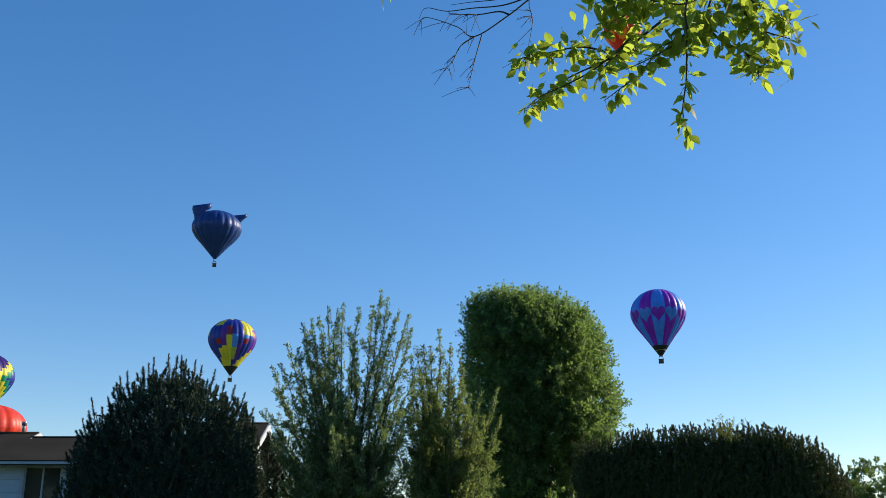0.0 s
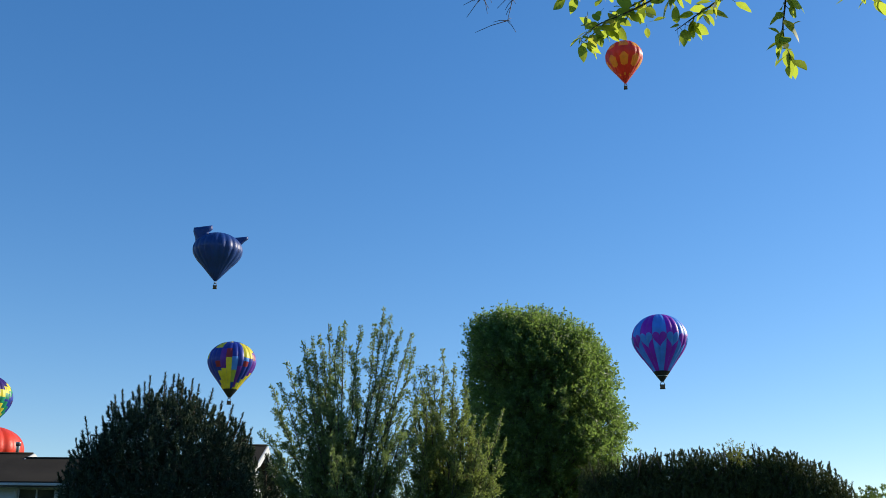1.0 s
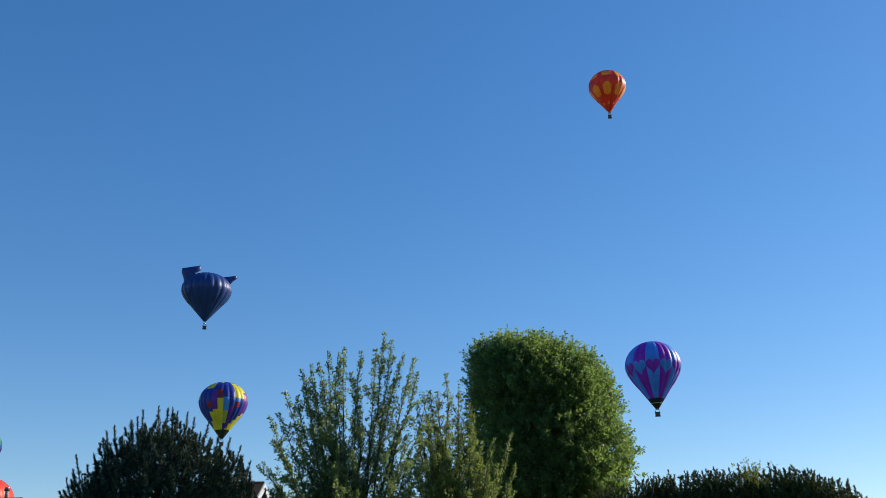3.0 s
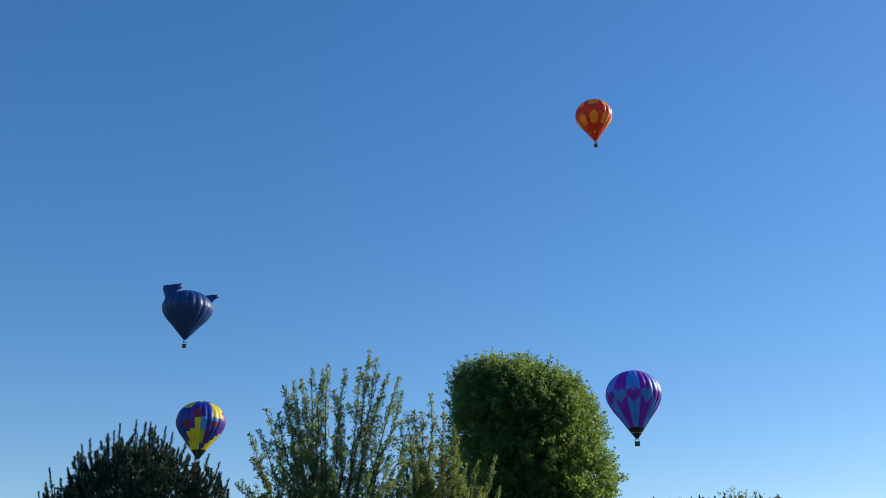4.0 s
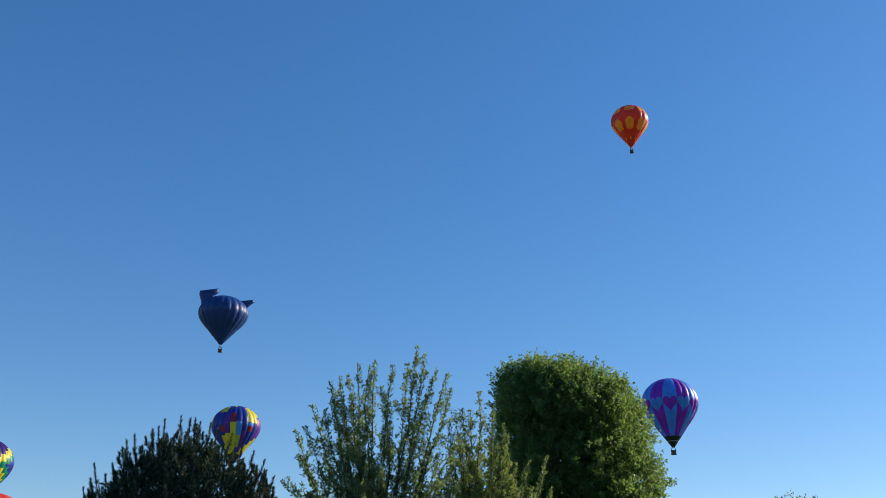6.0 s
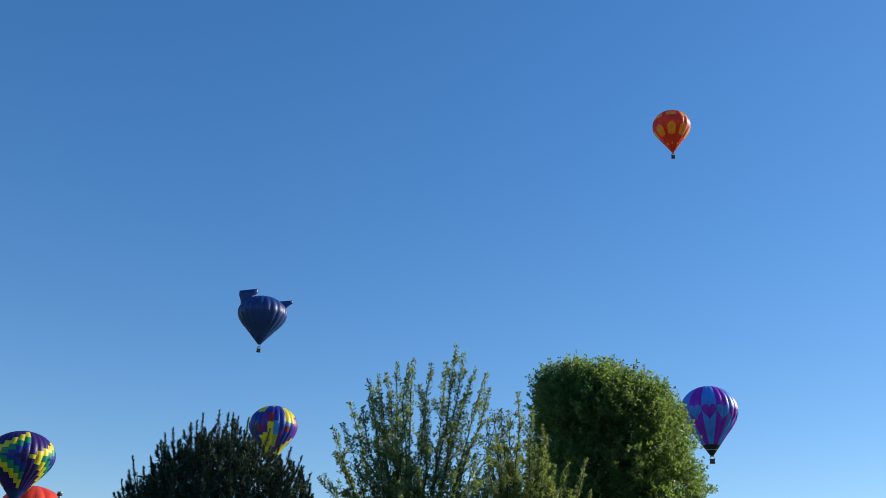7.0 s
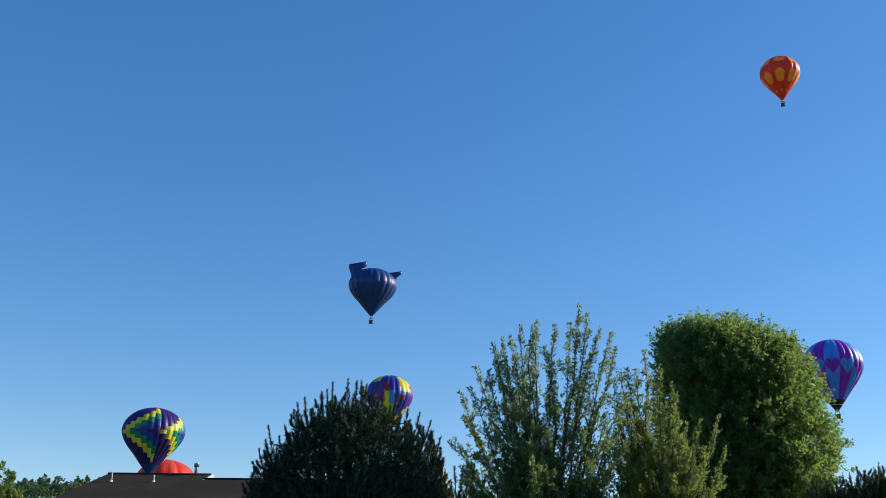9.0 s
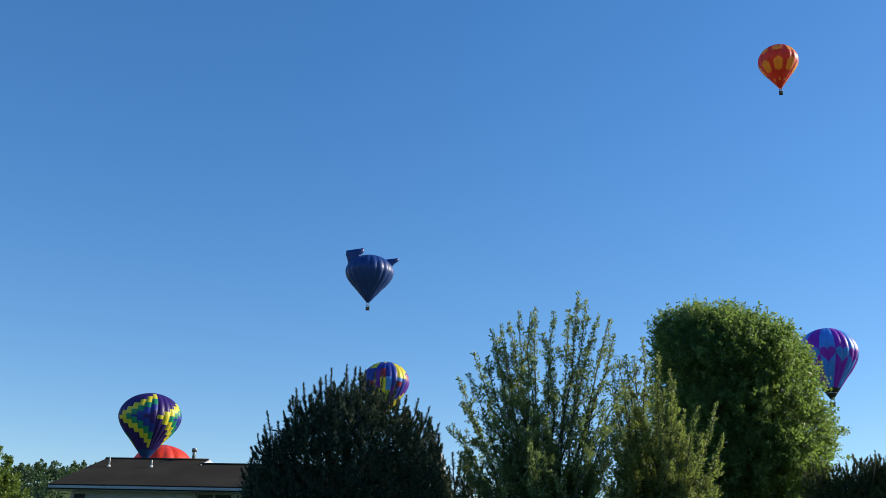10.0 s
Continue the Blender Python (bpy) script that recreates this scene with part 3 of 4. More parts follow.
upright_tree("upright_tree", (-2.1, 21.5, 0), [(-3.87, 21.4, 4.26), (-3.7, 21.4, 5.27), (-3.44, 21.4, 5.76), (-3.43, 21.2, 5.2), (-3.15, 21.4, 5.63), (-3.07, 21.4, 6.13), (-2.91, 21.4, 6.26), (-2.73, 21.4, 6.31), (-2.58, 21.4, 6.54), (-2.31, 21.3, 6.31), (-2.25, 21.4, 6.65), (-1.88, 21.4, 6.51), (-1.59, 21.4, 6.58), (-1.42, 21.4, 6.86), (-1.27, 21.4, 6.67), (-1.03, 21.4, 6.44), (-0.84, 21.4, 6.39), (-0.76, 21.4, 6.03), (-0.65, 21.4, 5.0)],
             24, 2.6, "airy green tree of many upright leafy stems", M_UPRIGHT, 11, low_tips=[(-0.62, 21.3, 4.3), (-0.7, 21.2, 3.3), (-0.9, 21.0, 3.8)])
upright_tree("olive_tree", (-0.1, 22.1, 0), [(-0.78, 22.2, 5.6), (-0.69, 22.2, 5.83), (-0.52, 22.2, 5.86), (-0.36, 22.2, 5.86), (-0.18, 22.2, 6.28), (0.08, 22.2, 5.8), (0.3, 22.2, 5.5), (0.34, 22.2, 5.28), (0.26, 21.6, 4.6), (0.47, 21.6, 4.64), (0.73, 21.6, 4.71), (1.08, 21.6, 4.82), (1.1, 21.6, 4.15), (0.88, 21.6, 3.45)],
             36, 1.6, "olive-green bushy tree with slender leaders", M_OLIVE, 12, size=0.054, per_m=98, fork=0.5, vase=0.1, low_tips=[(-0.9, 22.0, 4.4), (-0.95, 21.9, 3.4), (-0.8, 21.7, 5.0), (-0.7, 21.6, 3.9)])
round_tree("round_tree", (3.0, 33.2, 0), [(1.8, -2.2, 2.3), (3.4, -2.5, 2.4), (4.9, -2.5, 2.85), (5.6, -2.5, 3.1), (6.3, -2.55, 3.22), (7.0, -2.6, 2.9), (8.0, -2.6, 2.85), (8.8, -2.6, 2.6), (9.35, -2.55, 2.0), (9.75, -2.3, 1.4), (10.1, -1.7, 0.75)],
           "tall dense round-crowned green tree", M_ROUND, 13, 2.0)
PINE_TOPS = [(-7.65, 4.17), (-7.47, 4.26), (-7.38, 4.55), (-7.23, 4.66), (-6.98, 4.79), (-6.89, 5.04), (-6.79, 5.17), (-6.63, 5.09), (-6.49, 5.22), (-6.4, 5.37), (-6.23, 5.45), (-5.95, 5.53), (-5.86, 5.58), (-5.77, 5.58), (-5.59, 5.45), (-5.38, 5.42), (-5.16, 5.25), (-4.96, 5.23), (-4.78, 4.99), (-4.52, 4.91), (-4.29, 4.73), (-4.1, 4.44)]
pine("pine", (-5.86, 21.9, 0), [(-7.68, 2.8), (-7.67, 3.9)] + PINE_TOPS + [(-3.9, 3.9), (-3.8, 3.0)], 1.9, "dark broad pine with upright candle-like shoots", M_NEEDLE, 14, leaders=PINE_TOPS)
pine("pine", (-3.75, 23.1, 0), [(-4.7, 2.6), (-4.3, 3.4), (-3.95, 3.85), (-3.6, 3.8), (-3.2, 3.4), (-2.8, 2.6)], 1.1, "small dark pine crowded between larger trees", M_NEEDLE, 15, gap=0.17, inner=10000, leaders=[(-4.0, 4.05), (-3.75, 4.1), (-3.5, 3.95)])
HEDGE_TOP = [(3.0, 4.1), (3.94, 4.24), (4.37, 4.33), (4.98, 4.37), (5.53, 4.44), (6.32, 4.47), (6.92, 4.42), (7.5, 4.49), (8.09, 4.33), (8.4, 4.24), (8.72, 4.11), (8.94, 3.91), (9.12, 3.73), (9.32, 3.3)]
for i, (x, w) in enumerate(((3.9, 0.95), (5.05, 0.95), (6.15, 0.95), (7.25, 0.95), (8.3, 1.02))):
    hx, hz = zip(*HEDGE_TOP)
    shape = [(x + w * k, float(np.interp(x + w * k, hx, hz)) - 0.10 * abs(k) ** 3) for k in (-1, -0.8, -0.6, -0.4, -0.2, 0, 0.2, 0.4, 0.6, 0.8, 1)]
    hp = pine("hedge_pine", (x, 24.2, 0), shape, 1.1, "bushy brownish-green pine in a dense row", M_HEDGE, 20 + i, "pine hedge", gap=0.128, shoot=0.17, per=54, needle=0.074, uneven=0.24, thick=0.0095, inner=22000, leaders=[(a, c + random.uniform(-0.10, 0.0)) for a, c in shape[1:-1:2]])
    if i == 2:
        hedge_middle = hp
# pale new growth and a few thin twigs in the middle of the hedge
rng = np.random.default_rng(29)
B = np.array((0.3, -0.35, 4.12)) + rng.normal(size=(60, 3)) * np.array((0.13, 0.12, 0.15))
P, W, S = wand_leaves(rng, B, np.array((0, -0.2, 1.0)) + rng.normal(size=(60, 3)) * 0.3, np.full(60, 0.16), 90, 0.045, 0.04)
part("new_growth", leaves_mesh("new_growth", P, W, S, 0.4, rng), M_NEWGROWTH, hedge_middle, "yellow-green new shoots")
bm = bmesh.new()
for q in range(7):
    a = np.array((0.75 + 0.04 * q, -0.1, 4.35))
    tube(bm, bent(a, a + np.array((rng.normal() * 0.06, 0.02, rng.uniform(0.06, 0.18))), 0.9, rng, 3, 0.01), 0.004, 0.002, 4)
part("twigs", bm, M_TWIG, hedge_middle)
lobed_tree("light_green_tree", (-29.3, 46, 0), [(0, 0, 4.2, 2.2, 2.0, 2.6), (1.2, 0, 3.6, 1.6, 1.6, 2.1)], 620, "sunlit light green tree at the garden's edge", M_FARLEAF, 31, 1.6, size=0.15)
lobed_tree("light_green_tree", (26.5, 61, 0), [(0, 0, 3.6, 3.2, 2.4, 2.6), (-2.6, 0, 3.0, 2.2, 2.0, 2.4)], 600, "pale green tree beyond the pine hedge", M_FARLEAF, 32, 1.6, size=0.16)
lobed_tree("shrub", (1.85, 18.5, 0), [(0, 0, 1.5, 0.55, 0.5, 1.0)], 110, "bright yellow-green shrub before the tall tree", M_FARLEAF, 33, 0.6, size=0.05, sprig=0.3, trunk_r=0.05)


# ---- wooded hill ----
def build_hill():
    rng = np.random.default_rng(41)
    na, nr = 40, 10
    v, f = [], []
    for j in range(nr + 1):
        for i in range(na):
            a = 2 * math.pi * i / na
            r = j / nr
            z = 29 * (math.cos(r * math.pi) + 1) / 2
            v.append((-158 + 130 * r * math.cos(a), 300 + 110 * r * math.sin(a), z - 0.3))
    for j in range(nr):
        for i in range(na):
            f += [j * na + i, j * na + (i + 1) % na, (j + 1) * na + (i + 1) % na, (j + 1) * na + i]
    hill = part("hill", raw_mesh("hill", np.array(v), f, 4, True), M_GRASS)
    tagged(hill, "low green hill behind the house", "hill", kind="structure")
    P, W, S = [], [], []
    for k in range(560):
        x, y = rng.uniform(-205, -105), rng.uniform(222, 306)
        r = min(1.0, math.hypot((x + 158) / 130, (y - 300) / 110))
        z = 29 * (math.cos(r * math.pi) + 1) / 2 - 0.3
        hgt = rng.uniform(3.5, 6.5)
        con = rng.random() < 0.5
        m_ = 170
        s = rng.random(m_)
        wd = hgt * (0.20 * (1.05 - s) if con else 0.32 * np.sqrt(np.clip(1 - (2 * s - 0.9) ** 2, 0.02, 1)))
        d = unit(rng.normal(size=(m_, 3)) * np.array((1, 1, 0.4)))
        p = np.array((x, y, z))[None] + np.stack([d[:, 0] * wd, d[:, 1] * wd, hgt * (0.15 + 0.85 * s) + d[:, 2] * 0.4], -1)
        P.append(p)
        W.append(d + np.array((0, 0, 0.8)))
        S.append(hgt * 0.10 * (0.6 + 0.8 * rng.random(m_)))
    ob = part("hill_woods", leaves_mesh("hill_woods", np.concatenate(P), np.concatenate(W), np.concatenate(S), 0.9, rng), M_HILLWOOD)
    tagged(ob, "mixed green woods covering the hill", "woods", kind="stuff")


build_hill()


# ---- balloons ----
def profile(u, R, H):
    """Radius and height below the crown at the share u of the envelope's height."""
    if u < 0.37:
        r = R * max(0.0, 1 - ((0.37 - u) / 0.37) ** 2.05) ** 0.5
    else:
        v = (u - 0.37) / 0.63
        r = R * (1 - 0.40 * (v / 0.5) ** 1.6) if v < 0.5 else R * (0.60 - 1.08 * (v - 0.5))
    return max(r, 0.02)


def surface(th, u, R, H, Ht, n, out=0.0):
    """A point of the envelope; th runs to the right from the face towards the viewer."""
    r = profile(u, R, H) * (1 + 0.045 * abs(math.sin(n * th / 2)) ** 0.8) + out
    return Vector((math.sin(th) * r, -math.cos(th) * r, Ht - u * H))


def envelope_mesh(name, R, H, Ht, n, sub, u0, u1, rows, colour):
    cols = n * sub
    us = [u0 + (u1 - u0) * ((j / rows) ** (1.25 if u0 == 0 else 1)) for j in range(rows + 1)]
    v = [surface(2 * math.pi * i / cols, max(u, 0.0015), R, H, Ht, n) for u in us for i in range(cols)]
    f, idx = [], []
    for j in range(rows):
        for i in range(cols):
            f += [j * cols + i, (j + 1) * cols + i, (j + 1) * cols + (i + 1) % cols, j * cols + (i + 1) % cols]
            g = (i + 0.5) / sub
            if g > n / 2:
                g -= n
            idx.append(colour(g, (us[j] + us[j + 1]) / 2))
    me = raw_mesh(name, np.array(v), f, 4, True)
    return me, idx


def balloon(name, az, dist, low, Ht, wide, share, n, palette, colour, label, skirt=None, tilt=(0, 0), skirt_from=0.86):
    """A hot-air balloon: gored envelope, skirt, cables, burner frame and basket."""
    a = radians(az)
    e = thing(name, (dist * math.sin(a), dist * math.cos(a), low), label, "hot-air balloon", "hot-air balloons", -az)
    e.matrix_world = e.matrix_world @ pose(0, 0, 0, tilt[0], tilt[1], 0)
    R, H = wide / 2, Ht * share
    me, idx = envelope_mesh("envelope", R, H, Ht, n, 6, 0, skirt_from, 84, colour)
    for p in palette:
        me.materials.append(p)
    me.polygons.foreach_set("material_index", np.array(idx, np.int32))
    env = part("envelope", me, None, e)
    me, _ = envelope_mesh("skirt", R, H, Ht, n, 6, skirt_from, 1.0, 8, lambda g, u: 0)
    part("skirt", me, skirt or M_DARKCLOTH, e, "dark flame-proof skirt")
    for i in range(n):
        bm = bmesh.new()
        th = 2 * math.pi * i / n
        tube(bm, [surface(th, 0.02 + 0.84 * j / 14, R, H, Ht, n, 0.005) for j in range(15)], 0.018, 0.018, 4)
        part("load_tape", bm, palette[0], env)
    bm = bmesh.new()
    bmesh.ops.create_cone(bm, cap_ends=True, segments=20, radius1=R * 0.16, radius2=R * 0.15, depth=0.06, matrix=Matrix.Translation((0, 0, Ht - 0.02)))
    part("crown_ring", bm, palette[0], env)
    # basket
    s, hb = 0.72 * Ht / 22, 1.15 * Ht / 22
    bm = bmesh.new()
    box(bm, (-s, -s * 0.85, 0), (s, s * 0.85, hb), 0.09)
    top = [f for f in bm.faces if f.normal.z > 0.9]
    bmesh.ops.inset_region(bm, faces=top, thickness=0.06)
    bmesh.ops.translate(bm, verts=list({v for f in top for v in f.verts}), vec=(0, 0, -hb * 0.85))
    bk = part("basket", bm, M_WICKER, e, "dark wicker basket")
    for z in (0.06, hb):
        bm = bmesh.new()
        ring = [(-s, -s * 0.85, z), (s, -s * 0.85, z), (s, s * 0.85, z), (-s, s * 0.85, z), (-s, -s * 0.85, z)]
        for p, q in zip(ring, ring[1:]):
            tube(bm, [p, q], 0.06, 0.06, 6)
        part("rim", bm, M_DARKCLOTH, bk)
    zf = hb + 0.85 * Ht / 22
    bm = bmesh.new()
    fr = [(-s * 0.6, -s * 0.6, zf), (s * 0.6, -s * 0.6, zf), (s * 0.6, s * 0.6, zf), (-s * 0.6, s * 0.6, zf), (-s * 0.6, -s * 0.6, zf)]
    for p, q in zip(fr, fr[1:]):
        tube(bm, [p, q], 0.04, 0.04, 6)
    bf = part("burner_frame", bm, M_STEEL, e)
    for x in (-0.22, 0.22):
        bm = bmesh.new()
        tube(bm, [(x, 0, zf - 0.15), (x, 0, zf + 0.3), (x, 0, zf + 0.42)], 0.13, 0.17, 10)
        part("burner", bm, M_STEEL, bf)
    for p in fr[:4]:
        bm = bmesh.new()
        tube(bm, [(p[0] / 0.6 * 0.95, p[1] / 0.6 * 0.8, hb), p], 0.045, 0.04, 6)
        part("upright", bm, M_DARKCLOTH, e)
    rm = profile(1.0, R, H)
    for i in range(12):
        th = 2 * math.pi * i / 12
        c = (s * 0.6 * (1 if math.sin(th) > 0 else -1), s * 0.6 * (-1 if math.cos(th) > 0 else 1), zf)
        bm = bmesh.new()
        tube(bm, [c, (math.sin(th) * rm, -math.cos(th) * rm, Ht - H)], 0.02, 0.02, 4)
        part("cable", bm, M_CABLE, e)
    return e, env, R, H


def height_at(el, dist):
    return 1.6 + dist * math.tan(radians(el))


F_BLUE = fabric("fabric_sky_blue", (0.07, 0.30, 0.85))
F_MAGENTA = fabric("fabric_magenta", (0.30, 0.022, 0.50))
F_NAVY = fabric("fabric_navy", (0.007, 0.044, 0.21), 0.15)
F_ROYAL = fabric("fabric_royal", (0.018, 0.045, 0.36))
F_VIOLET = fabric("fabric_violet", (0.14, 0.03, 0.36))
F_DEEP = fabric("fabric_deep_violet", (0.035, 0.012, 0.16))
F_GREEN = fabric("fabric_green", (0.01, 0.27, 0.15))
F_YELLOW = fabric("fabric_yellow", (0.78, 0.68, 0.05))
F_RED = fabric("fabric_red", (0.74, 0.05, 0.02))
F_ORANGE = fabric("fabric_orange", (0.95, 0.38, 0.03))
F_SCARLET = fabric("fabric_scarlet", (0.85, 0.08, 0.05))
F_CRIMSON = fabric("fabric_crimson", (0.32, 0.03, 0.05))
F_LIME = fabric("fabric_lime", (0.42, 0.55, 0.08))


def stripes(g, u):
    return int((g / 2 + 0.5) // 1) % 2


e, env, R, H = balloon("hot_air_balloon", 13.15, 290, height_at(9.68, 290), 21.9, 15.5, 0.90, 24, [F_BLUE, F_MAGENTA], stripes,
                       "blue and purple striped balloon with a ring of hearts")
for i in range(12):
    verts, faces = [], []
    rings, m_ = 7, 40
    for j in range(rings + 1):
        for q in range(m_):
            t = 2 * math.pi * q / m_
            hx = math.sin(t) ** 3
            hy = (13 * math.cos(t) - 5 * math.cos(2 * t) - 2 * math.cos(3 * t) - math.cos(4 * t)) / 16
            k = max(j / rings, 0.01)
            verts.append(surface(2 * math.pi * i / 12 + hx * k * 0.262, 0.445 - (hy * k + 0.1) * 0.118, R, H, 21.9, 24, 0.07))
    for j in range(rings):
        for q in range(m_):
            faces += [j * m_ + q, j * m_ + (q + 1) % m_, (j + 1) * m_ + (q + 1) % m_, (j + 1) * m_ + q]
    part("heart", raw_mesh("heart", np.array(verts), faces, 4, True), F_MAGENTA if i % 2 == 0 else F_BLUE, env)
bm = bmesh.new()
tube(bm, [surface(2 * math.pi * q / 48, 0.925, R, H, 21.9, 24, 0.05) for q in range(49)], 0.07, 0.07, 5, False)
part("band", bm, M_WHITECLOTH, env, "thin white band")


def plain(g, u):
    return 0


e, env, R, H = balloon("hot_air_balloon", -13.02, 355, height_at(15.1, 355), 21.0, 17.4, 0.86, 20, [F_NAVY], plain, "navy blue balloon with two wing-like horns on top", F_NAVY)


def wing(points, thick, y):
    """A stuffed fabric wing: an outline puffed to both sides."""
    bm = bmesh.new()
    c = Vector((sum(p[0] for p in points) / len(points), 0, sum(p[1] for p in points) / len(points)))
    fine = []
    for p, q in zip(points, points[1:] + points[:1]):
        fine += [Vector((p[0] + (q[0] - p[0]) * t, 0, p[1] + (q[1] - p[1]) * t)) for t in (0, 0.33, 0.67)]
    layers = []
    for k, yy in ((0.55, -1.0), (0.86, -0.75), (1.0, 0.0), (0.86, 0.75), (0.55, 1.0)):
        layers.append([bm.verts.new(c + (p - c) * k + Vector((0, y + yy * thick, 0))) for p in fine])
    m_ = len(fine)
    for A, B in zip(layers, layers[1:]):
        for q in range(m_):
            bm.faces.new((A[q], A[(q + 1) % m_], B[(q + 1) % m_], B[q])).smooth = True
    bm.faces.new(layers[0][::-1])
    bm.faces.new(layers[-1])
    bmesh.ops.recalc_face_normals(bm, faces=bm.faces[:])
    return bm


part("wing", wing([(-9.2, 22.7), (-2.6, 24.2), (-2.3, 22.6), (-3.7, 21.2), (-3.6, 20.2), (-5.6, 18.4), (-8.2, 16.6), (-8.4, 18.6), (-9.3, 21.2)], 0.9, 0.0), F_NAVY, e)
part("wing", wing([(4.6, 20.0), (7.6, 20.5), (10.7, 21.1), (10.8, 20.0), (9.5, 18.9), (8.4, 17.6), (7.6, 16.9), (6.6, 17.6)], 0.9, 0.5), F_NAVY, e)


def arrows(g, u):
    c = abs(((g / 2 + 0.5) % 1) - 0.5)
    if c < 0.34 - 0.42 * max(0, u - 0.55) and 0.415 + c * 0.26 < u < 0.69 - c * 0.1:
        return 1
    if c < 0.36 and 0.10 + c * 0.2 < u < 0.27:
        return 1
    if c < 0.20 and 0.80 + c * 0.2 < u:
        return 1
    return 0


balloon("hot_air_balloon", 12.05, 350, height_at(26.75, 350), 20.0, 14.0, 0.875, 16, [F_RED, F_ORANGE], arrows, "red balloon with rows of orange arrow shapes", F_RED)

# where the yellow starts, gore by gore, from the far left edge round to the right
FLAMES = [0.84, 0.80, 0.72, 0.58, 0.54, 0.36, 0.88, 0.84, 0.76, 0.70, 0.62, 0.56]


def flames(g, u):
    i = int(math.floor(g))
    k = (i + 6) % 12
    if u > FLAMES[k]:
        return 1
    if k in (8, 9) and 0.05 < u < 0.34 or k == 10 and 0.08 < u < 0.22 or k in (2, 3) and 0.05 < u < 0.17 or k == 0 and 0.23 < u < 0.34 or k == 5 and u < 0.05:
        return 1
    if k == 6 and 0.34 < u < 0.56 or k == 8 and 0.34 < u < 0.40:
        return 5
    if k == 6 and 0.56 < u < 0.76:
        return 3
    if k == 5 and 0.19 < u < 0.36 or k == 8 and 0.40 < u < 0.50 or k == 3 and 0.42 < u < 0.52 or k == 10 and 0.26 < u < 0.36:
        return 2
    return 4 if k in (4, 10, 11) and u > 0.2 or k == 7 and u > 0.5 else 0


balloon("hot_air_balloon", -11.72, 360, height_at(8.66, 360), 22.7, 16.7, 0.89, 24, [F_ROYAL, F_YELLOW, F_CRIMSON, F_LIME, F_VIOLET, F_BLUE], flames, "royal blue balloon with yellow flames and red patches")


def chevrons(g, u):
    """Four panels of nested, stepped arrowheads that point to the left."""
    v = (math.floor(g) + 6) % 7 + 0.5 - max((0.41 - u) / 0.058, (u - 0.41) / 0.066)
    return 3 if v < 0 else 1 if v < 1.8 else 2 if v < 3.3 else 0 if v < 5.0 else 3


balloon("hot_air_balloon", -24.72, 288, height_at(6.2, 288) - 3.4, 20.6, 16.3, 0.88, 28, [F_ROYAL, F_YELLOW, F_GREEN, F_DEEP], chevrons, "navy balloon with stepped yellow and green chevrons", F_NAVY)
balloon("hot_air_balloon", -23.78, 330, height_at(6.85, 330) - 22.0, 22.0, 18.2, 0.88, 16, [F_SCARLET, F_RED], lambda g, u: int(math.floor(g)) % 2, "scarlet balloon rising behind the house roof", F_RED)


# ---- overhanging branch ----
def leaf_data(seed):
    """One ovate, pointed leaf, folded along its midrib, with a short stalk. Length about 1."""
    rng = random.Random(seed)
    bm = bmesh.new()
    half = [(0.0, 0.0), (0.18, 0.2), (0.42, 0.29), (0.68, 0.22), (0.88, 0.1), (1.0, 0.0)]
    droop = rng.uniform(0.05, 0.25)
    fold = rng.uniform(0.05, 0.22)
    mid = [bm.verts.new((0, x, -droop * x * x)) for x, _ in half]
    for sgn in (-1, 1):
        edge = [mid[0]] + [bm.verts.new((sgn * w * rng.uniform(0.9, 1.1), x, fold * w - droop * x * x + rng.uniform(-0.015, 0.015))) for x, w in half[1:-1]] + [mid[-1]]
        for i in range(len(half) - 1):
            vs = [mid[i], mid[i + 1], edge[i + 1], edge[i]]
            vs = list(dict.fromkeys(vs))
            if len(vs) > 2:
                bm.faces.new(vs if sgn > 0 else vs[::-1]).smooth = True
    tube(bm, [(0, -0.3, 0.05), (0, -0.1, 0.02), (0, 0.02, 0)], 0.018, 0.012, 4)
    me = bpy.data.meshes.new("leaf")
    bm.to_mesh(me)
    bm.free()
    me.materials.append(M_NEAR_LEAF)
    return me


def spline(points, steps=5):
    """A smooth line through the points."""
    P = [np.array(p, float) for p in points]
    P = [2 * P[0] - P[1]] + P + [2 * P[-1] - P[-2]]
    out = []
    for i in range(1, len(P) - 2):
        for k in range(steps):
            t = k / steps
            out.append(0.5 * (2 * P[i] + (P[i + 1] - P[i - 1]) * t + (2 * P[i - 1] - 5 * P[i] + 4 * P[i + 1] - P[i + 2]) * t * t + (3 * P[i] - P[i - 1] - 3 * P[i + 1] + P[i + 2]) * t ** 3))
    return out + [P[-2]]


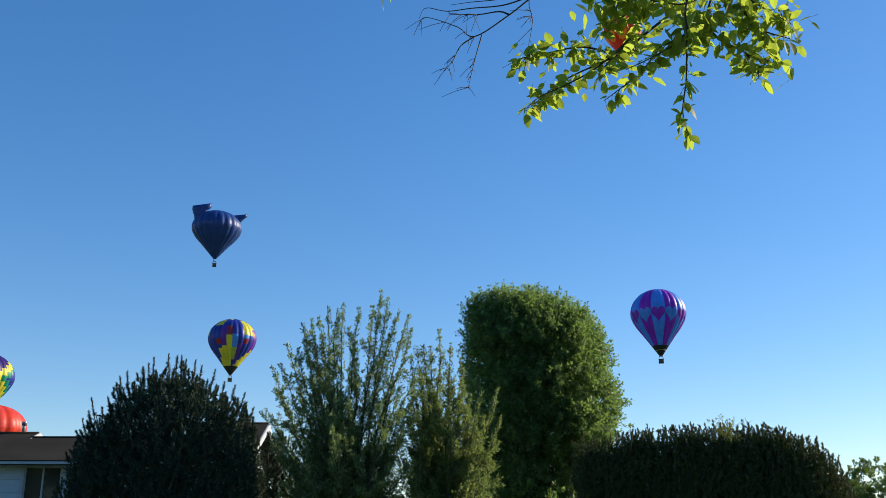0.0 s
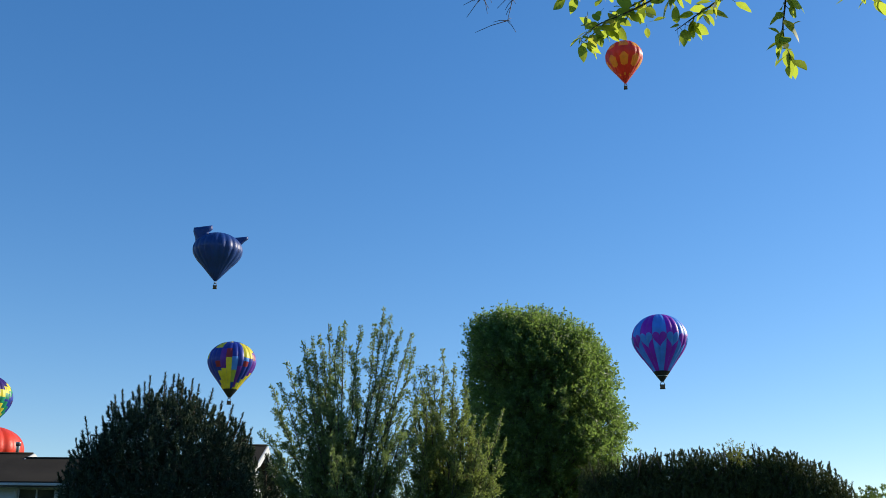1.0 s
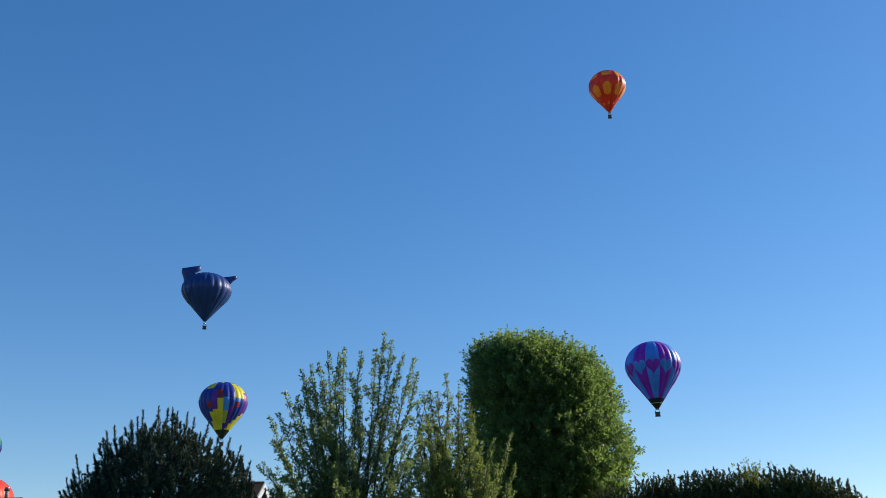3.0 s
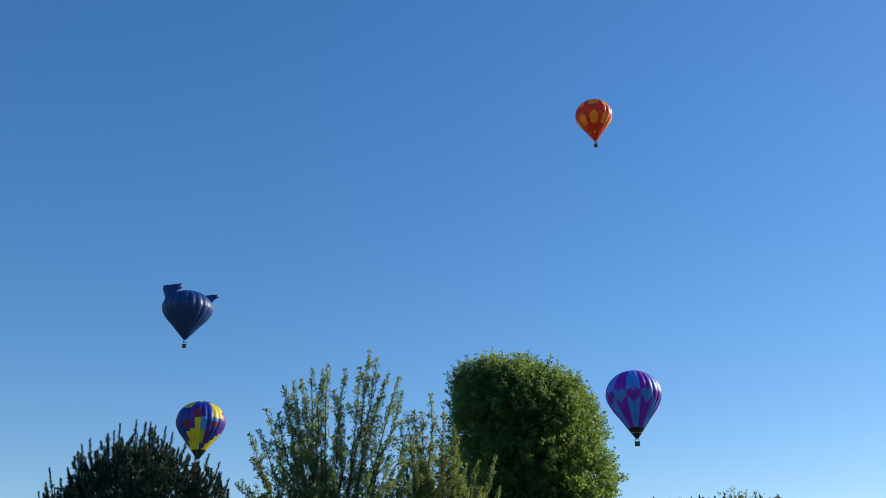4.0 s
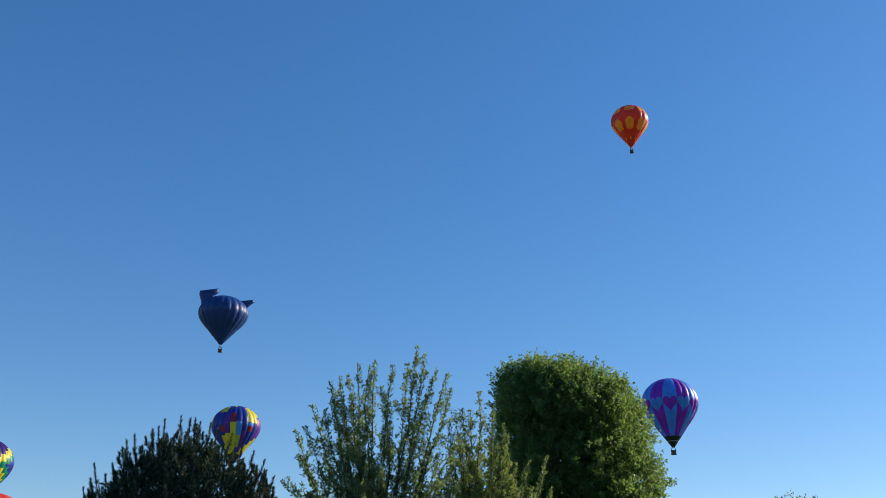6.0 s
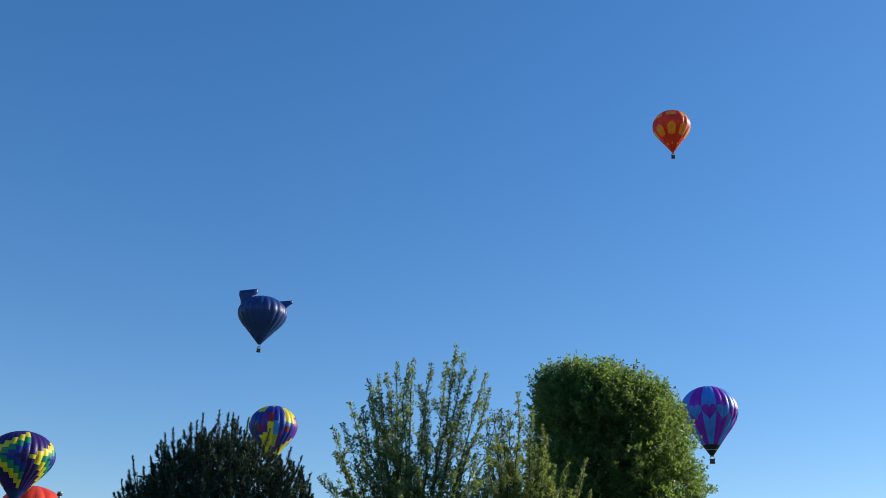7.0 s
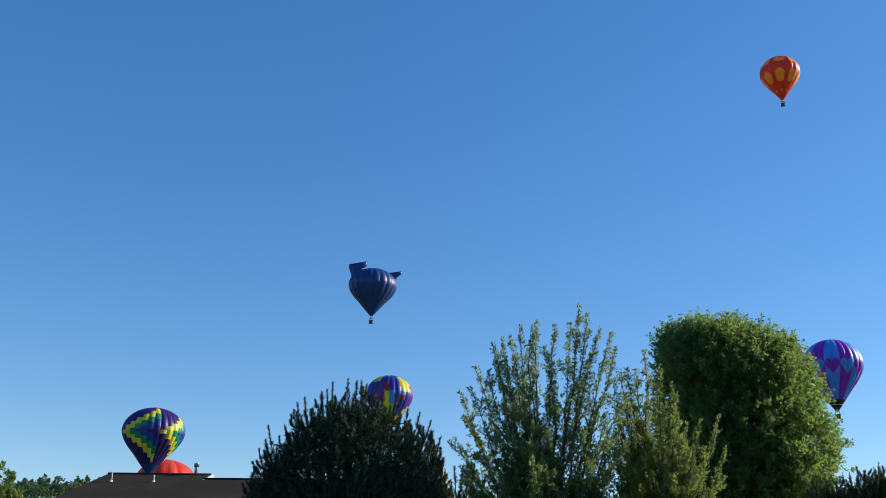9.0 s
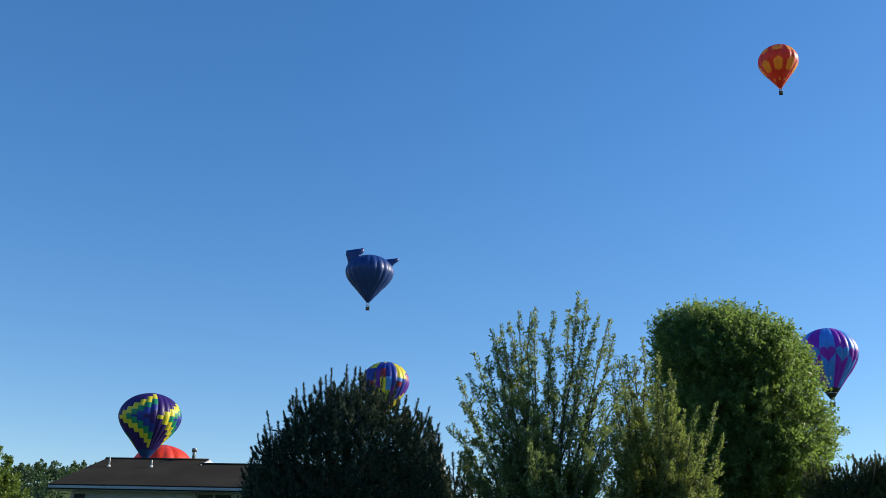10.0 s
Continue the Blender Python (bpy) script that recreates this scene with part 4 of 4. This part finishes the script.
def build_overhang():
    rng = np.random.default_rng(51)
    t = thing("fruit_tree", (2.9, 1.2, 0), "fruit tree reaching a leafy branch overhead", "tree")
    O = np.array((2.9, 1.2, 0))
    bm = bmesh.new()
    tube(bm, spline([(0, 0, -0.05), (0.03, 0.02, 1.0), (0, 0.05, 2.0), (-0.05, 0.1, 2.9)]), 0.16, 0.11, 12)
    part("trunk", bm, M_BARK, t)
    limbs = [
        (0.09, 0.012, [(2.85, 1.3, 2.6), (2.2, 1.9, 3.5), (1.3, 2.7, 3.75), (0.55, 3.25, 3.5), (0.2, 3.5, 3.45), (-0.2, 3.55, 3.4)]),
        (0.009, 0.002, [(0.75, 3.15, 3.55), (0.50, 3.3, 3.25), (0.29, 3.35, 3.08), (0.19, 3.35, 3.0), (0.05, 3.38, 2.94), (-0.04, 3.4, 2.87)]),
        (0.006, 0.0015, [(0.5, 3.2, 3.5), (0.33, 3.1, 3.05), (0.31, 3.08, 2.92), (0.30, 3.08, 2.80), (0.285, 3.08, 2.71), (0.295, 3.08, 2.65)]),
        (0.007, 0.0015, [(0.6, 3.2, 3.5), (0.42, 3.2, 3.1), (0.41, 3.2, 2.99), (0.49, 3.2, 2.93), (0.56, 3.2, 2.88)]),
        (0.009, 0.002, [(0.7, 3.2, 3.55), (0.46, 3.2, 3.1), (0.49, 3.2, 3.06), (0.53, 3.2, 3.0), (0.61, 3.2, 2.97)]),
        (0.005, 0.001, [(0.3, 3.45, 3.45), (0.02, 3.45, 3.27), (-0.09, 3.45, 3.18), (-0.19, 3.45, 3.11), (-0.24, 3.45, 3.14), (-0.33, 3.45, 3.17), (-0.35, 3.45, 3.14)]),
        (0.0036, 0.001, [(-0.19, 3.45, 3.11), (-0.23, 3.45, 3.08), (-0.255, 3.45, 3.03), (-0.28, 3.45, 3.0)]),
        (0.0036, 0.001, [(-0.17, 3.45, 3.115), (-0.19, 3.45, 3.04), (-0.21, 3.45, 2.95)]),
        (0.005, 0.0015, [(-0.09, 3.45, 3.18), (-0.12, 3.45, 3.19), (-0.18, 3.45, 3.18), (-0.26, 3.45, 3.18)]),
        (0.0036, 0.001, [(0.1, 3.42, 3.42), (-0.03, 3.4, 3.22), (-0.03, 3.4, 3.13), (-0.05, 3.4, 3.02)]),
        (0.006, 0.0015, [(0.19, 3.35, 3.0), (0.10, 3.36, 3.03), (0.0, 3.4, 3.03), (-0.07, 3.4, 3.015)]),
        (0.006, 0.0015, [(0.24, 3.32, 3.05), (0.16, 3.28, 2.95), (0.12, 3.25, 2.89)]),
        (0.006, 0.0015, [(0.41, 3.2, 3.05), (0.36, 3.16, 2.98), (0.25, 3.12, 2.90)]),
        (0.006, 0.0015, [(0.5, 3.3, 3.25), (0.38, 3.28, 3.12), (0.22, 3.25, 3.12), (0.12, 3.25, 3.1)]),
        (0.006, 0.0015, [(0.46, 3.25, 3.3), (0.34, 3.28, 3.16), (0.22, 3.3, 3.1), (0.15, 3.3, 3.06)]),
        (0.006, 0.0015, [(0.46, 3.2, 3.12), (0.58, 3.25, 3.08), (0.64, 3.25, 3.04)]),
        (0.005, 0.0015, [(0.36, 3.16, 2.98), (0.29, 3.12, 2.91), (0.22, 3.1, 2.86), (0.16, 3.1, 2.83)]),
        (0.005, 0.0015, [(0.49, 3.2, 2.93), (0.505, 3.17, 2.87), (0.50, 3.15, 2.83)]),
        (0.006, 0.0015, [(0.0, 3.55, 3.43), (-0.35, 3.5, 3.3), (-0.45, 3.42, 3.22)]),
        (0.005, 0.0012, [(0.24, 3.32, 3.05), (0.13, 3.3, 2.94), (0.04, 3.3, 2.885), (-0.03, 3.3, 2.85), (-0.07, 3.3, 2.81)]),
        (0.004, 0.001, [(0.1, 3.45, 3.34), (-0.08, 3.45, 3.25), (-0.12, 3.45, 3.23), (-0.2, 3.45, 3.22), (-0.26, 3.45, 3.21)]),
        (0.004, 0.001, [(-0.04, 3.45, 3.235), (-0.11, 3.45, 3.21), (-0.2, 3.45, 3.2), (-0.27, 3.45, 3.19), (-0.33, 3.45, 3.2), (-0.35, 3.45, 3.165)]),
        (0.005, 0.0012, [(0.30, 3.3, 3.0), (0.24, 3.3, 2.92), (0.19, 3.3, 2.88), (0.14, 3.3, 2.84)]),
    ]
    # the rest of the crown, over the trunk
    bm = bmesh.new()
    P, W, S = [], [], []
    for k in range(40):
        a = rng.uniform(0, 2 * math.pi)
        tip = np.array((math.cos(a) * rng.uniform(0.3, 1.0), math.sin(a) * rng.uniform(0.3, 0.95), rng.uniform(3.2, 4.9)))
        root = (-0.03, 0.08, 2.5)
        if k >= 26:
            s_ = (k - 26) / 13
            root = (-0.65 - 0.95 * s_, 0.7 + 0.8 * s_, 3.5 + 0.25 * s_)
            tip = np.array(root) + np.array((rng.normal() * 0.3, rng.normal() * 0.3, rng.uniform(0.4, 1.0)))
        line = bent(root, tip, 0.8, rng, 6, 0.05)
        tube(bm, line, 0.03 if k < 26 else 0.014, 0.005, 5)
        p, w, s_ = shoots_to_leaves(rng, [line], 150, 0.055, 0.22, 0.3)
        P.append(p), W.append(w), S.append(s_)
    part("limbs", bm, M_BARK, t)
    part("crown", leaves_mesh("crown", np.concatenate(P), np.concatenate(W), np.concatenate(S), 0.55, rng), M_INNER_LEAF, t)
    datas = [leaf_data(60 + i) for i in range(6)]
    leafed = {1: (66, 0.4), 2: (46, 0.3), 3: (38, 0.3), 4: (38, 0.3), 10: (36, 0.1), 11: (34, 0.0), 12: (48, 0.0), 13: (38, 0.0), 14: (32, 0.2), 15: (32, 0.1), 16: (30, 0.2), 17: (16, 0.2), 19: (34, 0.35), 22: (26, 0.3)}
    for i, (r0, r1, pts) in enumerate(limbs):
        line = [p - O for p in spline(pts)]
        bm = bmesh.new()
        thin = 1.0 if i == 0 else 0.62
        tube(bm, line, r0 * thin, r1 * thin, 7 if i == 0 else 5)
        br = part("branch" if i == 0 else "twig", bm, M_BARK if i == 0 else M_TWIG, t)
        if i in (5, 6, 7, 8, 9):
            for _ in range(11):
                bm = bmesh.new()
                a = line[rng.integers(len(line) // 2, len(line))]
                d = np.array((-0.5 + rng.normal() * 0.5, rng.normal() * 0.3, -0.4 + rng.normal() * 0.5))
                d *= rng.uniform(0.8, 2.8)
                tube(bm, [a, a + d * 0.012, a + d * 0.024 + np.array((0, 0, -0.006))], 0.0012, 0.0006, 3)
                part("spur", bm, M_TWIG, br)
        if i not in leafed:
            continue
        k, s0 = leafed[i]
        L = np.array(line)
        for q in range(k):
            s = s0 + (1 - s0) * (q + rng.random()) / k
            x = s * (len(L) - 1)
            j = min(int(x), len(L) - 2)
            p = L[j] + (L[j + 1] - L[j]) * (x - j)
            d = np.array((rng.normal() * 0.75, rng.normal() * 0.6, -0.45 + rng.normal() * 0.5))
            d = d / np.linalg.norm(d)
            size = rng.uniform(0.027, 0.045)
            quat = Vector(d).to_track_quat("Y", "Z") @ Euler((0, rng.uniform(-1.2, 1.2), 0)).to_quaternion()
            ob = new("leaf", datas[int(rng.integers(6))])
            ob.parent = br
            ob.matrix_basis = Matrix.LocRotScale(Vector(p + d * size * 0.3), quat, (size, size, size))
    # the smaller leaves crowding the upper twigs
    V, F = [], []
    src = [(np.array([v.co[:] for v in d_.vertices]), [list(p.vertices) for p in d_.polygons]) for d_ in datas]
    for _ in range(600):
        i = int(rng.choice([1, 2, 3, 4, 10, 12, 13, 14, 15]))
        L = np.array(spline(limbs[i][2])) - O
        p = L[int(rng.integers(len(L) // 4, len(L)))] + rng.normal(size=3) * np.array((0.022, 0.04, 0.02))
        if p[2] < 2.86:
            continue
        d = np.array((rng.normal() * 0.75, rng.normal() * 0.6, -0.45 + rng.normal() * 0.5))
        size = rng.uniform(0.026, 0.045)
        mt = Matrix.LocRotScale(Vector(p), Vector(d).to_track_quat("Y", "Z") @ Euler((0, rng.uniform(-1.2, 1.2), 0)).to_quaternion(), (size,) * 3)
        vs, fs = src[int(rng.integers(6))]
        k = len(V)
        V += [tuple(mt @ Vector(v)) for v in vs]
        F += [[k + q for q in f] for f in fs]
    me = bpy.data.meshes.new("foliage")
    me.from_pydata(V, [], F)
    tagged(part("foliage", me, M_INNER_LEAF, t), kind="stuff")
    for p in ((-0.45, 3.41, 3.21), (-0.43, 3.42, 3.24)):
        ob = new("leaf", datas[1])
        ob.parent = br
        ob.matrix_basis = Matrix.LocRotScale(Vector(p) - Vector(O), Vector((-0.1, 0, -1)).to_track_quat("Y", "Z"), (0.045,) * 3)


build_overhang()


# ---- added trees out of view ----
def build_unseen_woods():
    # Unseen tree arc, added so the panes reflect dark and front fill drops.
    rng = np.random.default_rng(71)
    P, W, S = [], [], []
    for k in range(30):
        a = radians(118 + 172 * k / 29 + rng.uniform(-2, 2))
        d = rng.uniform(34, 42)
        hgt = rng.uniform(9, 14)
        m_ = 1100
        v = unit(rng.normal(size=(m_, 3)))
        rad = np.array((hgt * 0.33, hgt * 0.33, hgt * 0.5))
        P.append(np.array((d * math.sin(a), 4 + d * math.cos(a), hgt * 0.5)) + v * rad * (0.7 + 0.35 * rng.random((m_, 1))))
        W.append(v + np.array((0, 0, 0.4)) + rng.normal(size=(m_, 3)) * 0.5)
        S.append(rng.uniform(0.4, 0.8, m_))
    ob = part("woods", leaves_mesh("woods", np.concatenate(P), np.concatenate(W), np.concatenate(S), 0.8, rng), M_HILLWOOD)
    tagged(ob, "added trees out of view that darken reflections and fill light", "woods", kind="stuff")


build_unseen_woods()
